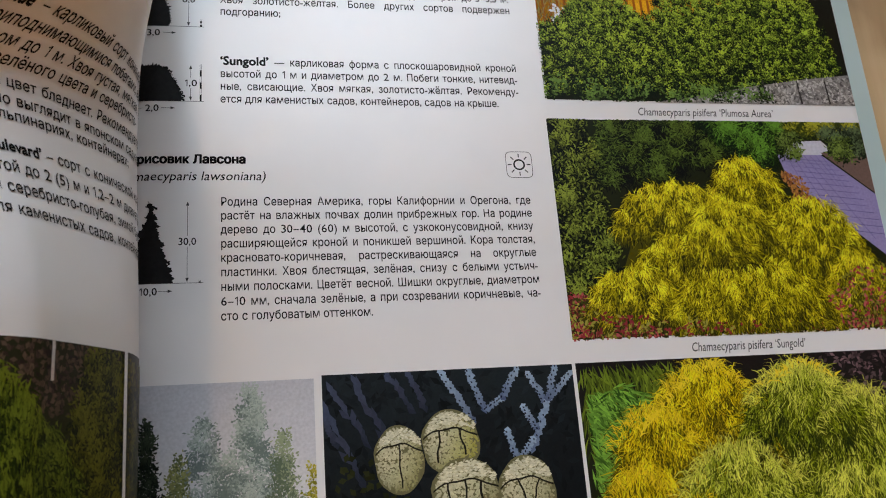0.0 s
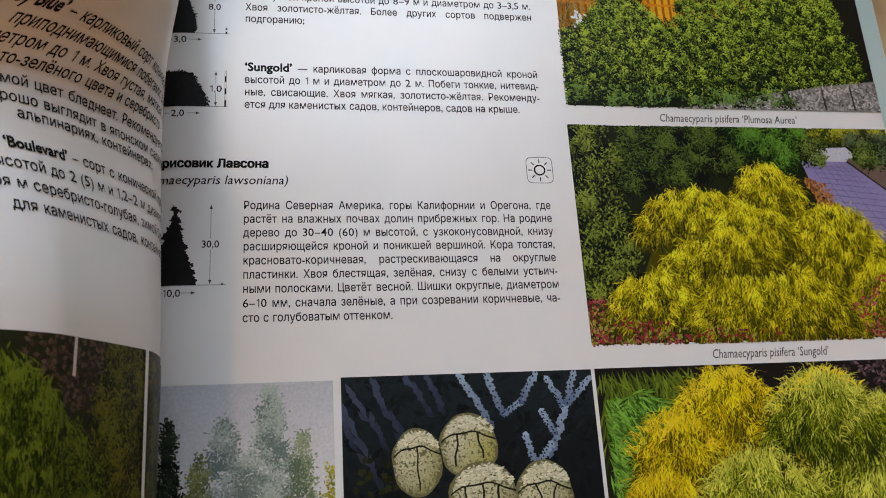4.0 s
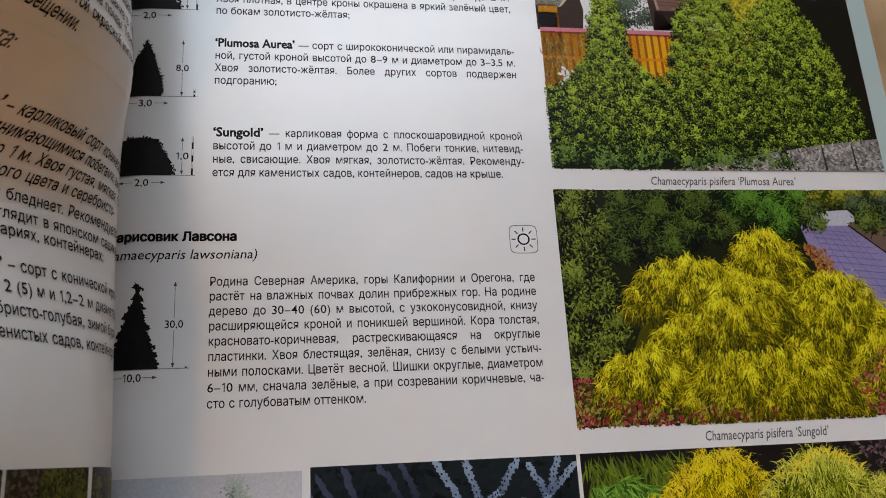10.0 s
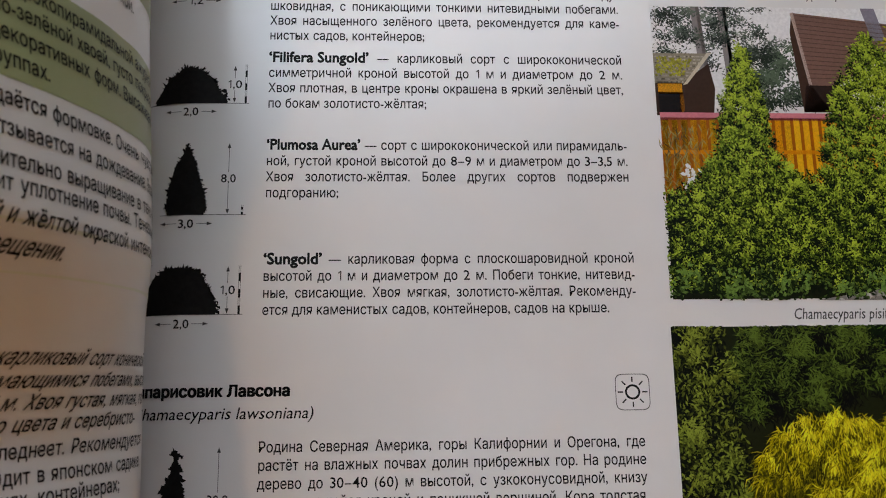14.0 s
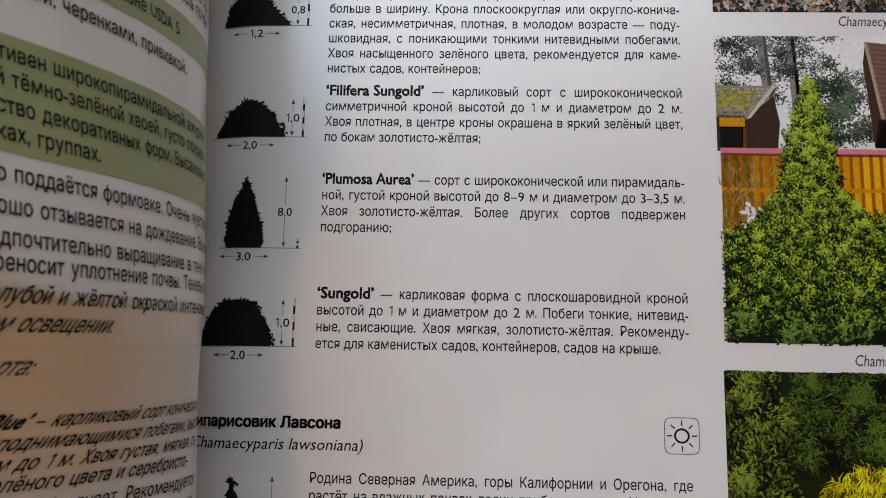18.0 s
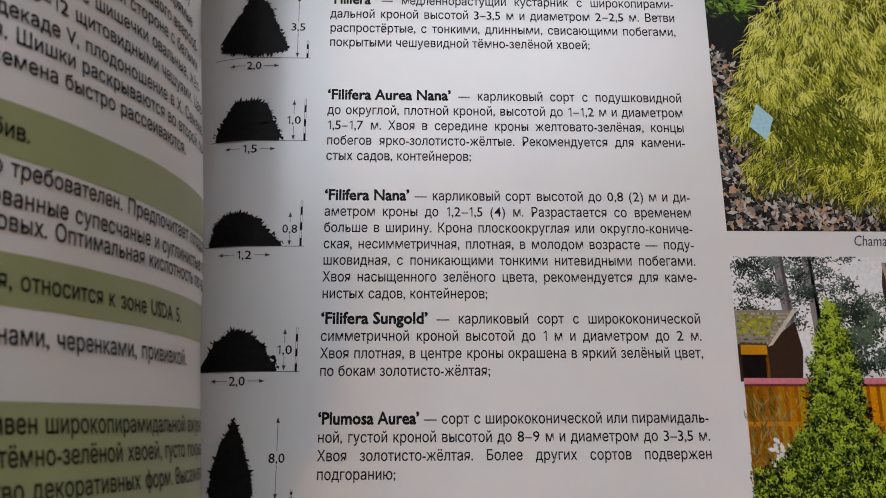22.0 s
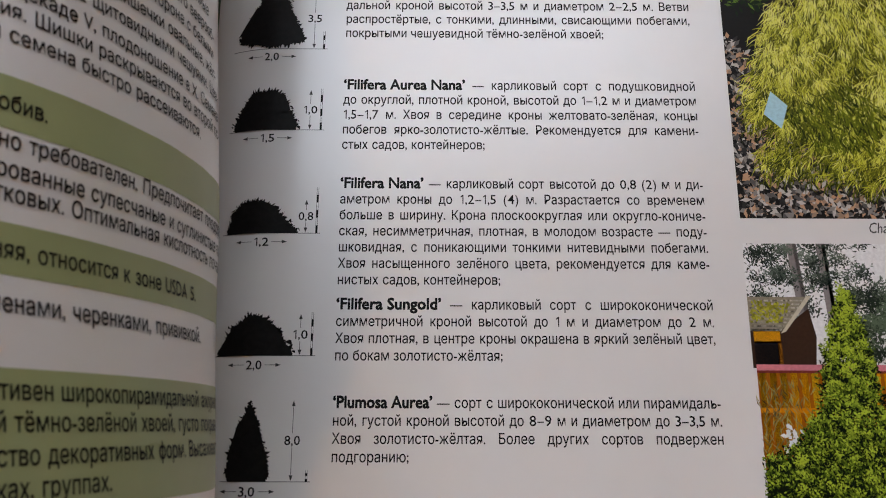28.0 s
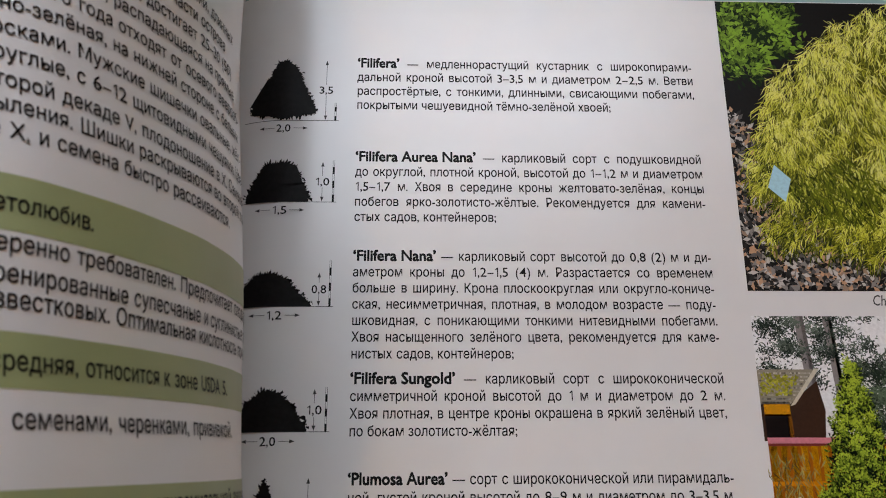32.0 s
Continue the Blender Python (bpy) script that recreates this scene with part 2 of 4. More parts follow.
STATIONS = {
    -45.0: [(-33.1, 14.0), (-19.4, 34.4), (-15.2, 50.2), (-14.7, 61.2), (-16.7, 69.0), (-23.1, 83.2), (-27.5, 91.0), (-36.9, 98.9), (-51.8, 104.4), (-75.3, 113.8), (-122.2, 113.2), (-158.8, 97.1), (-187.1, 73.7), (-204.7, 44.7), (-211.2, 21.4)],
    0.0: [(-35.5, 14.0), (-22.0, 31.8), (-17.3, 46.1), (-17.2, 54.2), (-19.4, 61.4), (-24.6, 70.8), (-31.8, 80.5), (-41.6, 87.8), (-57.5, 92.7), (-77.4, 107.7), (-122.2, 111.4), (-159.8, 95.7), (-189.0, 72.5), (-207.4, 44.0), (-214.3, 21.0)],
    30.0: [(-35.4, 14.0), (-19.3, 43.1), (-11.6, 66.8), (-11.6, 78.7), (-14.1, 90.6), (-18.6, 102.5), (-27.5, 121.6), (-37.8, 134.2), (-54.5, 142.1), (-74.1, 132.9), (-119.6, 118.6), (-158.6, 101.8), (-189.2, 76.8), (-208.8, 46.1), (-215.9, 21.3)],
    90.0: [(-35.6, 14.0), (-22.7, 40.2), (-16.5, 60.4), (-15.9, 71.1), (-17.1, 80.7), (-19.4, 90.2), (-26.3, 106.8), (-37.4, 121.1), (-62.1, 131.8), (-83.1, 128.2), (-125.9, 117.1), (-164.1, 100.6), (-193.8, 76.0), (-212.1, 45.9), (-219.4, 21.2)],
    150.0: [(-43.6, 14.0), (-28.1, 37.8), (-21.4, 56.2), (-20.7, 65.9), (-21.7, 74.6), (-23.6, 83.2), (-30.3, 98.4), (-39.9, 110.3), (-64.4, 120.0), (-84.2, 122.1), (-126.2, 115.4), (-164.6, 99.1), (-194.6, 74.9), (-213.0, 45.2), (-220.4, 21.1)],
}
ARC = 236.0


def spline(points):
    p = np.array(points, float)
    q = np.vstack([2 * p[0] - p[1], p, 2 * p[-1] - p[-2]])
    out = []
    for i in range(1, len(q) - 2):
        a, b, c, e = q[i - 1], q[i], q[i + 1], q[i + 2]
        for k in np.linspace(0, 1, 40, endpoint=False):
            out.append(0.5 * (2 * b + (c - a) * k + (2 * a - 5 * b + 4 * c - e) * k * k + (3 * b - a - 3 * c + e) * k ** 3))
    out.append(p[-1])
    return np.array(out)


YS = np.array(sorted(STATIONS))
SG = np.linspace(0, ARC, 945)
PROFILES = []
for y in YS:
    c = spline(STATIONS[y])
    d = np.r_[0, np.cumsum(np.linalg.norm(np.diff(c, axis=0), axis=1))]
    PROFILES.append(np.stack([np.interp(SG, d, c[:, 0]), np.interp(SG, d, c[:, 1])], 1))
PROFILES = np.array(PROFILES)


def left_raw(s, y):
    s, y = np.broadcast_arrays(np.asarray(s, float), np.asarray(y, float))
    j = np.clip(np.searchsorted(YS, y) - 1, 0, len(YS) - 2)
    u = np.clip((y - YS[j]) / (YS[j + 1] - YS[j]), 0, 1)
    u = 0.5 * u + 0.5 * u * u * (3 - 2 * u)
    i = np.clip(s / ARC * 944, 0, 943.999)
    i0 = i.astype(int)
    f = (i - i0)[..., None]
    g = lambda k: PROFILES[k, i0] * (1 - f) + PROFILES[k, i0 + 1] * f
    q = g(j) * (1 - u)[..., None] + g(j + 1) * u[..., None]
    return np.stack([q[..., 0], y, q[..., 1]], -1)


def left_surf(s, b, h=0.0):
    """Point of the left page: s along the curled sheet from the gutter, b up the page, h above the paper."""
    s, b = np.broadcast_arrays(np.asarray(s, float), np.asarray(b, float))
    y = b + 0.062 * (88.0 - s)
    p = left_raw(s, y)
    ds = left_raw(s + 0.5, y) - left_raw(s - 0.5, y)
    nx, nz = ds[..., 2], -ds[..., 0]
    ln = np.sqrt(nx ** 2 + nz ** 2) + 1e-9
    n = np.stack([nx / ln, 0 * nx, nz / ln], -1)
    return (p + n * np.asarray(h, float)[..., None]) * U


TOP, BOTTOM, FORE = 207.0, -124.0, 203.5


def grid_sheet(surf, us, vs, h0, h1):
    """A closed sheet between two heights over a grid."""
    a, b = np.meshgrid(us, vs, indexing="ij")
    n, m = len(us), len(vs)
    top, low = surf(a, b, np.full(a.shape, float(h1))).reshape(-1, 3), surf(a, b, np.full(a.shape, float(h0))).reshape(-1, 3)
    verts = np.vstack([top, low])
    idx = lambda i, j: i * m + j
    faces = []
    for i in range(n - 1):
        for j in range(m - 1):
            f = (idx(i, j), idx(i + 1, j), idx(i + 1, j + 1), idx(i, j + 1))
            faces.append(f)
            faces.append(tuple(n * m + k for k in reversed(f)))
    rim = [idx(i, 0) for i in range(n)] + [idx(n - 1, j) for j in range(1, m)] + [idx(i, m - 1) for i in range(n - 2, -1, -1)] + [idx(0, j) for j in range(m - 2, 0, -1)]
    for k in range(len(rim)):
        p, q = rim[k], rim[(k + 1) % len(rim)]
        faces.append((q, p, n * m + p, n * m + q))
    return verts, faces


book = empty("open_book", "open glossy plant reference book with curled lifted pages", "book")
xs_r = np.r_[np.linspace(GUT, -26, 14), np.linspace(-18, FORE, 24)]
ys_r = np.linspace(BOTTOM, TOP, 30)
right_page = mesh_ob("right_page", *grid_sheet(right_surf, xs_r, ys_r, -0.14, 0.0), PAPER, book, "white coated page with printed text and garden photos", True)
mesh_ob("right_page_block", *grid_sheet(right_surf, np.r_[np.linspace(GUT, -26, 14), np.linspace(-18, FORE - 0.6, 24)], np.linspace(BOTTOM + 0.4, TOP - 0.4, 8), -10.0, -0.3), EDGE, book, "thick stack of white pages")
ss = np.linspace(0.5, ARC - 3, 220)
bs = np.linspace(BOTTOM, TOP, 250)
left_page = mesh_ob("left_page", *grid_sheet(left_surf, ss, bs, -0.14, 0.0), PAPER, book, "curled white page with green bands and printed text", True)
mesh_ob("left_page_block", *grid_sheet(left_surf, np.linspace(3, ARC - 4, 150), np.linspace(BOTTOM + 0.5, TOP - 0.5, 250), -5.0, -0.9), EDGE, book, "curled stack of white pages")
part("left_cover", box(-246 * U, (GUT - 6.2) * U, (BOTTOM - 3) * U, (TOP + 3) * U, 0.0005, 0.0026, 0.0004), BOARD, book, "dark green cover board")
part("left_lower_block", box(-238 * U, (GUT - 8) * U, (BOTTOM + 0.4) * U, (TOP - 0.4) * U, 0.0027, 11.0 * U), EDGE, book, "thick stack of white pages")
part("spine", box((GUT - 8) * U, (GUT + 2.5) * U, (BOTTOM - 3) * U, (TOP + 3) * U, 0.0, 0.00045), BOARD, book, "dark green cover spine")
cover = box((GUT - 6) * U, (FORE + 3) * U, (BOTTOM - 3) * U, (TOP + 3) * U, 0.0005, 0.0026, 0.0004)
part("right_cover", cover, BOARD, book, "dark green cover board")
block2 = box((GUT + 1) * U, (FORE - 0.6) * U, (BOTTOM + 0.4) * U, (TOP - 0.4) * U, 0.0027, 7.9 * U)
part("lower_page_block", block2, EDGE, book, "thick stack of white pages")


# ---- print: text ----
text_curve = bpy.data.curves.new("type", "FONT")
text_curve.fill_mode, text_curve.resolution_u = "NONE", 2
text_ob = new("type", text_curve)
WORDS = {}
CROSS = np.array([(0.03, 0), (0.218, 0.276), (0.041, 0.542), (0.143, 0.542), (0.272, 0.35), (0.403, 0.542), (0.503, 0.542), (0.325, 0.272), (0.512, 0), (0.41, 0), (0.27, 0.2), (0.131, 0)])


def loops_of(txt):
    """The closed outlines of a word, as lists of places."""
    text_curve.body = txt
    text_ob.update_tag()
    bpy.context.view_layer.update()
    me = bpy.data.meshes.new_from_object(text_ob.evaluated_get(bpy.context.evaluated_depsgraph_get()))
    v = [tuple(p.co[:2]) for p in me.vertices]
    nxt = {}
    for e in me.edges:
        a, b = e.vertices
        nxt.setdefault(a, []).append(b)
        nxt.setdefault(b, []).append(a)
    bpy.data.meshes.remove(me)
    out, seen = [], set()
    for i in range(len(v)):
        if i in seen or i not in nxt:
            continue
        loop, prev, cur = [], -1, i
        while cur not in seen:
            seen.add(cur)
            loop.append(cur)
            step = [k for k in nxt[cur] if k != prev and k not in seen]
            prev, cur = cur, step[0] if step else i
        out.append(np.array([v[k] for k in loop]))
    clean = []
    for q in out:
        if len(q) == 32 and np.abs(q[1] - q[0] - (0.215, 0.312)).max() < 0.004:
            q = CROSS + (q[0] - CROSS[0])
        gap = np.linalg.norm(np.roll(q, -1, 0) - q, axis=1)
        q = q[gap > 0.016] if len(q) > 5 else q
        if len(q) > 2:
            clean.append(q)
    return clean


def figures(txt):
    """A number, set figure by figure, the one with its flag."""
    out, x = [], 0.0
    for ch in txt:
        q = loops_of(ch)
        lo, hi = min(a[:, 0].min() for a in q), max(a[:, 0].max() for a in q)
        if ch == "1":
            t = max(a[:, 1].max() for a in q)
            out.append(np.array([(x + 0.27, 0), (x + 0.345, 0), (x + 0.345, t), (x + 0.285, t), (x + 0.10, t - 0.13), (x + 0.13, t - 0.185), (x + 0.27, t - 0.09)]))
            x += 0.46
        else:
            wide = 1.2 if ch.isdigit() else 1.0
            out += [(a - (lo, 0)) * (wide, 1) + (x + 0.05, 0) for a in q]
            x += (hi - lo) * wide + 0.10
    return out


def signed(q):
    x, y = q[:, 0], q[:, 1]
    return 0.5 * float(np.sum(x * np.roll(y, -1) - np.roll(x, -1) * y))


def within(pt, q):
    a, b = q, np.roll(q, -1, 0)
    hit = ((a[:, 1] > pt[1]) != (b[:, 1] > pt[1])) & (pt[0] < (b[:, 0] - a[:, 0]) * (pt[1] - a[:, 1]) / (b[:, 1] - a[:, 1] + 1e-12) + a[:, 0])
    return bool(np.sum(hit) % 2)


def word(txt, style):
    """Places, triangles and width of a word of size 1; overlapping outlines are filled one by one."""
    key = (txt, style)
    if key not in WORDS:
        loops = figures(txt) if any(c.isdigit() for c in txt) else loops_of(txt)
        fat = {"bold": 0.042, "body": 0.011}.get(style, 0.004)
        size = [abs(signed(q)) for q in loops]

        def swell(q, way):
            e = np.roll(q, -1, 0) - q
            n = np.stack([e[:, 1], -e[:, 0]], 1) / (np.linalg.norm(e, axis=1)[:, None] + 1e-9)
            m = n + np.roll(n, 1, 0)
            m /= np.maximum(np.linalg.norm(m, axis=1)[:, None], 0.35)
            return q + m * fat * way * math.copysign(1, signed(q))
        groups = {}
        order = sorted(range(len(loops)), key=lambda i: -size[i])
        for i in order:
            q = loops[i]
            probe = q[:: max(1, len(q) // 8)]
            home = [j for j in groups if q[:, 0].min() >= loops[j][:, 0].min() and q[:, 0].max() <= loops[j][:, 0].max() and all(within(c, loops[j]) for c in probe)]
            if home:
                groups[min(home, key=lambda j: size[j])].append(swell(q, -1))
            else:
                groups[i] = [swell(q, 1)]
        vs, fs, k = [], [], 0
        for g in groups.values():
            tri = geometry.tessellate_polygon([[Vector((a, b, 0)) for a, b in q] for q in g])
            fs += [tuple(k + i for i in f) for f in tri]
            w = np.vstack(g)
            vs.append(w)
            k += len(w)
        v = np.vstack(vs)
        if style == "italic":
            v = np.stack([v[:, 0] + 0.2 * v[:, 1], v[:, 1]], 1)
        WORDS[key] = (v, fs, float(v[:, 0].max()) + 0.04)
    return WORDS[key]


def set_type(name, placed, surf, em, parent, material, h=0.06, flip=False):
    """placed: (text, style, x, y, x-scale); one mesh for the whole line."""
    vs, fs, k = [], [], 0
    for txt, style, x, y, sx in placed:
        v, f, _ = word(txt, style)
        a = v[:, 0] * em * sx
        vs.append(np.stack([x - a if flip else x + a, y + v[:, 1] * em], 1))
        fs += [tuple(k + i for i in q) for q in f]
        k += len(v)
    v = np.vstack(vs)
    p = surf(v[:, 0], v[:, 1], np.full(len(v), 0.16 if flip else h))
    return mesh_ob(name, p, fs, material, parent)


EM, XS, COL, LEADING = 3.24, 0.84, 85.4, 3.866


def line(txt, y, x0=0.0, width=COL, bold="", bold_w=0.0, justify=True, em=EM):
    """One printed line; a bold lead of known width may open it."""
    items = [(w, "body") for w in txt.split()]
    wid = [word(w, st)[2] * em * XS for w, st in items]
    x = x0
    if bold:
        bw = word(bold, "bold")[2]
        set_type("heading", [(bold, "bold", x0, y, bold_w / (bw * em * 1.14))], right_surf, em * 1.14, right_page, BLACK)
        x += bold_w
    room = x0 + width - x - sum(wid)
    n = len(items) - (0 if bold else 1)
    gap = room / max(n, 1) if justify else 0.26 * em
    squeeze = 1.0
    if gap < 0.16 * em:
        gap = 0.2 * em
        squeeze = (x0 + width - x - gap * n) / sum(wid)
    if bold:
        x += gap
    placed = []
    for (w, st), ww in zip(items, wid):
        placed.append((w, st, x, y, XS * squeeze))
        x += ww * squeeze + gap
    return set_type("text_line", placed, right_surf, em, right_page, BLACK)


BLOCKS = [
    ("‘Filifera’", 10.7, 168.84, "— медленнорастущий кустарник с широкопирами-|дальной кроной высотой 3–3,5 м и диаметром 2–2,5 м. Ветви|распростёртые, с тонкими, длинными, свисающими побегами,|покрытыми чешуевидной тёмно-зелёной хвоей;"),
    ("‘Filifera Aurea Nana’", 29.6, 143.25, "— карликовый сорт с подушковидной|до округлой, плотной кроной, высотой до 1–1,2 м и диаметром|1,5–1,7 м. Хвоя в середине кроны желтовато-зелёная, концы|побегов ярко-золотисто-жёлтые. Рекомендуется для камени-|стых садов, контейнеров;"),
    ("‘Filifera Nana’", 19.7, 117.98, "— карликовый сорт высотой до 0,8 (2) м и ди-|аметром кроны до 1,2–1,5 (4) м. Разрастается со временем|больше в ширину. Крона плоскоокруглая или округло-кониче-|ская, несимметричная, плотная, в молодом возрасте — поду-|шковидная, с поникающими тонкими нитевидными побегами.|Хвоя насыщенного зелёного цвета, рекомендуется для каме-|нистых садов, контейнеров;"),
    ("‘Filifera Sungold’", 23.9, 89.04, "— карликовый сорт с широконической|симметричной кроной высотой до 1 м и диаметром до 2 м.|Хвоя плотная, в центре кроны окрашена в яркий зелёный цвет,|по бокам золотисто-жёлтая;"),
    ("‘Plumosa Aurea’", 22.0, 67.06, "— сорт с ширококонической или пирамидаль-|ной, густой кроной высотой до 8–9 м и диаметром до 3–3,5 м.|Хвоя золотисто-жёлтая. Более других сортов подвержен|подгоранию;"),
    ("‘Sungold’", 13.4, 39.75, "— карликовая форма с плоскошаровидной кроной|высотой до 1 м и диаметром до 2 м. Побеги тонкие, нитевид-|ные, свисающие. Хвоя мягкая, золотисто-жёлтая. Рекоменду-|ется для каменистых садов, контейнеров, садов на крыше."),
    ("", 0, -1.88, "Родина Северная Америка, горы Калифорнии и Орегона, где|растёт на влажных почвах долин прибрежных гор. На родине|дерево до 30–40 (60) м высотой, с узкоконусовидной, книзу|расширяющейся кроной и поникшей вершиной. Кора толстая,|красновато-коричневая, растрескивающаяся на округлые|пластинки. Хвоя блестящая, зелёная, снизу с белыми устьич-|ными полосками. Цветёт весной. Шишки округлые, диаметром|6–10 мм, сначала зелёные, а при созревании коричневые, ча-|сто с голубоватым оттенком."),
]
for lead, lead_w, top, body in BLOCKS:
    rows = body.replace("широконической", "ширококонической").split("|")
    for i, row in enumerate(rows):
        last = i == len(rows) - 1
        line(row, top - i * LEADING, bold=lead if i == 0 else "", bold_w=lead_w, justify=not last)


def fitted(name, txt, style, x0, x1, y, em, material, surf=right_surf, parent=right_page):
    return set_type(name, [(txt, style, x0, y, (x1 - x0) / (word(txt, style)[2] * em))], surf, em, parent, material)


wide = 36.2 / (word("Кипарисовик Лавсона", "bold")[2] * 3.4)
set_type("heading", [("Кипарисовик Лавсона", "bold", -29.5 + d, 10.2, wide) for d in (0.0, 0.1)], right_surf, 3.4, right_page, BLACK)
fitted("subheading", "(Chamaecyparis lawsoniana)", "italic", -29.5, 12.0, 5.3, 3.7, BLACK)
fitted("caption", "Chamaecyparis pisifera ‘Filifera Sungold’", "italic", 123.0, 168.8, 107.4, 3.7, GREY)
fitted("caption", "Chamaecyparis pisifera ‘Plumosa Aurea’", "italic", 122.0, 167.6, 26.2, 3.7, GREY)
fitted("caption", "Chamaecyparis pisifera ‘Sungold’", "italic", 127.3, 163.2, -46.0, 3.7, GREY)

# left page: what shows of each line, a word in it whose end lies at s, the line's height b
LEFT = [
    ("широкой ветвями, длинных", "ветвями,", 72.0, 143.6, EM), ("в южной части острова", "южной", 84.0, 139.8, EM),
    ("вырастает, достигает 25–30 (50)", "достигает", 75.8, 135.9, EM), ("коричневая, распадающаяся на прямые", "распадающаяся", 74.4, 132.0, EM),
    ("последнего года отходят от осевого веерооб-", "года", 96.0, 128.1, EM), ("тёмно-зелёная, на нижней стороне с белыми", "тёмно-зелёная,", 97.2, 124.3, EM),
    ("полосками. Мужские шишечки овальные, жёл-", "Мужские", 89.9, 120.4, EM), ("округлые, с 6–12 щитовидными чешуями. Цве-", "6–12", 93.7, 116.5, EM),
    ("второй декаде V, плодоношение в X. Семена", "V,", 92.0, 112.5, EM), ("опыления. Шишки раскрываются во второй по-", "Шишки", 92.7, 109.0, EM),
    ("в конце X, и семена быстро рассеиваются.", "семена", 95.7, 105.4, EM),
    ("светолюбив.", "светолюбив.", 99.7, 95.8, EM),
    ("умеренно требователен. Предпочитает плодород-", "требователен.", 83.3, 90.9, EM), ("дренированные супесчаные и суглинистые по-", "дренированные", 93.4, 87.2, EM), ("известковых. Оптимальная кислотность почвы", "известковых.", 96.6, 84.2, EM),
    ("средняя, относится к зоне USDA 5.", "относится", 87.0, 77.2, EM), ("семенами, черенками, прививкой.", "черенками,", 80.1, 70.8, EM),
    ("декоративен широкопирамидальной ажурной", "декоративен", 98.3, 60.8, EM), ("кроной тёмно-зелёной хвоей, густо покрыва-", "тёмно-зелёной", 84.1, 57.2, EM), ("множество декоративных форм. Высаживают", "декоративных", 80.4, 53.5, EM), ("посадках, группах.", "группах.", 89.2, 49.9, EM),
    ("легко поддаётся формовке. Очень чувствителен", "поддаётся", 90.2, 44.4, EM), ("хорошо отзывается на дождевание. Возможно", "отзывается", 85.1, 40.2, EM), ("предпочтительно выращивание в тени. Не пе-", "предпочтительно", 87.7, 36.1, EM), ("переносит уплотнение почвы. Теневынослив", "уплотнение", 79.6, 32.9, EM), ("голубой и жёлтой окраской интенсивнее при", "жёлтой", 84.2, 29.0, EM), ("ярком освещении.", "освещении.", 84.2, 25.4, EM),
    ("приподнимающимися побегами, высотой", "приподнимающимися", 62.2, 8.0, EM), ("диаметром до 1 м. Хвоя густая, мягкая, го-", "м.", 72.5, 4.7, EM), ("вато-зелёного цвета и серебристо-", "вато-зелёного", 72.5, 1.4, EM), ("зимой цвет бледнеет. Рекомендуется", "цвет", 74.9, -2.6, EM), ("хорошо выглядит в японском садике,", "выглядит", 67.0, -6.4, EM), ("альпинариях, контейнерах;", "альпинариях,", 67.0, -9.7, EM),
    ("высотой до 2 (5) м и 1,2–2 м диаметром", "2", 74.2, -20.6, EM), ("хвоя м серебристо-голубая, зимой бурая", "серебристо-голубая,", 56.9, -24.8, EM), ("для каменистых садов, контейнеров.", "каменистых", 67.3, -29.1, EM),
]


def left_line(txt, anchor, s_end, b, em, bold="", surf=left_surf):
    words = txt.split()
    xs, x = [], 0.0
    if bold:
        x += word(bold, "bold")[2] * em * 0.86 + 0.3 * em
    for w in words:
        xs.append(x)
        x += word(w, "body")[2] * em * XS + 0.30 * em
    k = words.index(anchor) if anchor in words else -1
    end = xs[k] + word(words[k], "body")[2] * em * XS if k >= 0 else word(bold, "bold")[2] * em * 0.86
    placed = []
    if bold:
        set_type("heading", [(bold, "bold", s_end + end, b, 0.86)], surf, em, left_page, BLACK, flip=True)
    for w, a in zip(words, xs):
        s = s_end + end - a
        if s < 160:
            placed.append((w, "body", s, b, XS))
    set_type("text_line", placed, surf, em, left_page, BLACK, flip=True)


for row in LEFT:
    left_line(*row)
left_line("– карликовый сорт конической", "", 84.8, 11.4, EM, "‘Baby Blue’")
left_line("– сорт с конической кроной", "", 75.4, -16.4, EM, "‘Boulevard’")
set_type("subheading", [("сорта:", "body", 92.0 + word("сорта:", "body")[2] * 3.5 * XS, 19.5, XS)], left_surf, 3.5, left_page, GREY, flip=True)


def patch(name, u0, u1, v0, v1, material, surf, parent, h=0.03, label=""):
    us = np.linspace(u0, u1, max(2, int(abs(u1 - u0) / (0.9 if surf is left_surf else 2.5))))
    vs = np.linspace(v0, v1, max(2, int(abs(v1 - v0) / 4)))
    a, b = np.meshgrid(us, vs, indexing="ij")
    n, m = len(us), len(vs)
    p = surf(a, b, np.full(a.shape, h)).reshape(-1, 3)
    flip = surf is left_surf
    f = [(i * m + j, (i + 1) * m + j, (i + 1) * m + j + 1, i * m + j + 1) for i in range(n - 1) for j in range(m - 1)]
    if flip:
        f = [tuple(reversed(q)) for q in f]
    return mesh_ob(name, p, f, material, parent, label, True)


for b0, b1 in ((93.4, 100.6), (75.2, 81.6), (48.2, 64.4)):
    patch("colour_band", 4, 228, b0, b1, SAGE, left_surf, left_page, 0.06, "sage green printed band")
patch("colour_band", 4, 228, 23.2, 29.6, PALE, left_surf, left_page, 0.06, "pale green printed band")
patch("edge_strip", 197.3, FORE - 0.05, BOTTOM + 0.1, 189.8, MINT, right_surf, right_page, 0.02, "mint green printed page edge")
patch("header_band", GUT + 1, FORE - 0.05, 189.9, TOP - 0.1, TEAL, right_surf, right_page, 0.02, "teal printed header band")


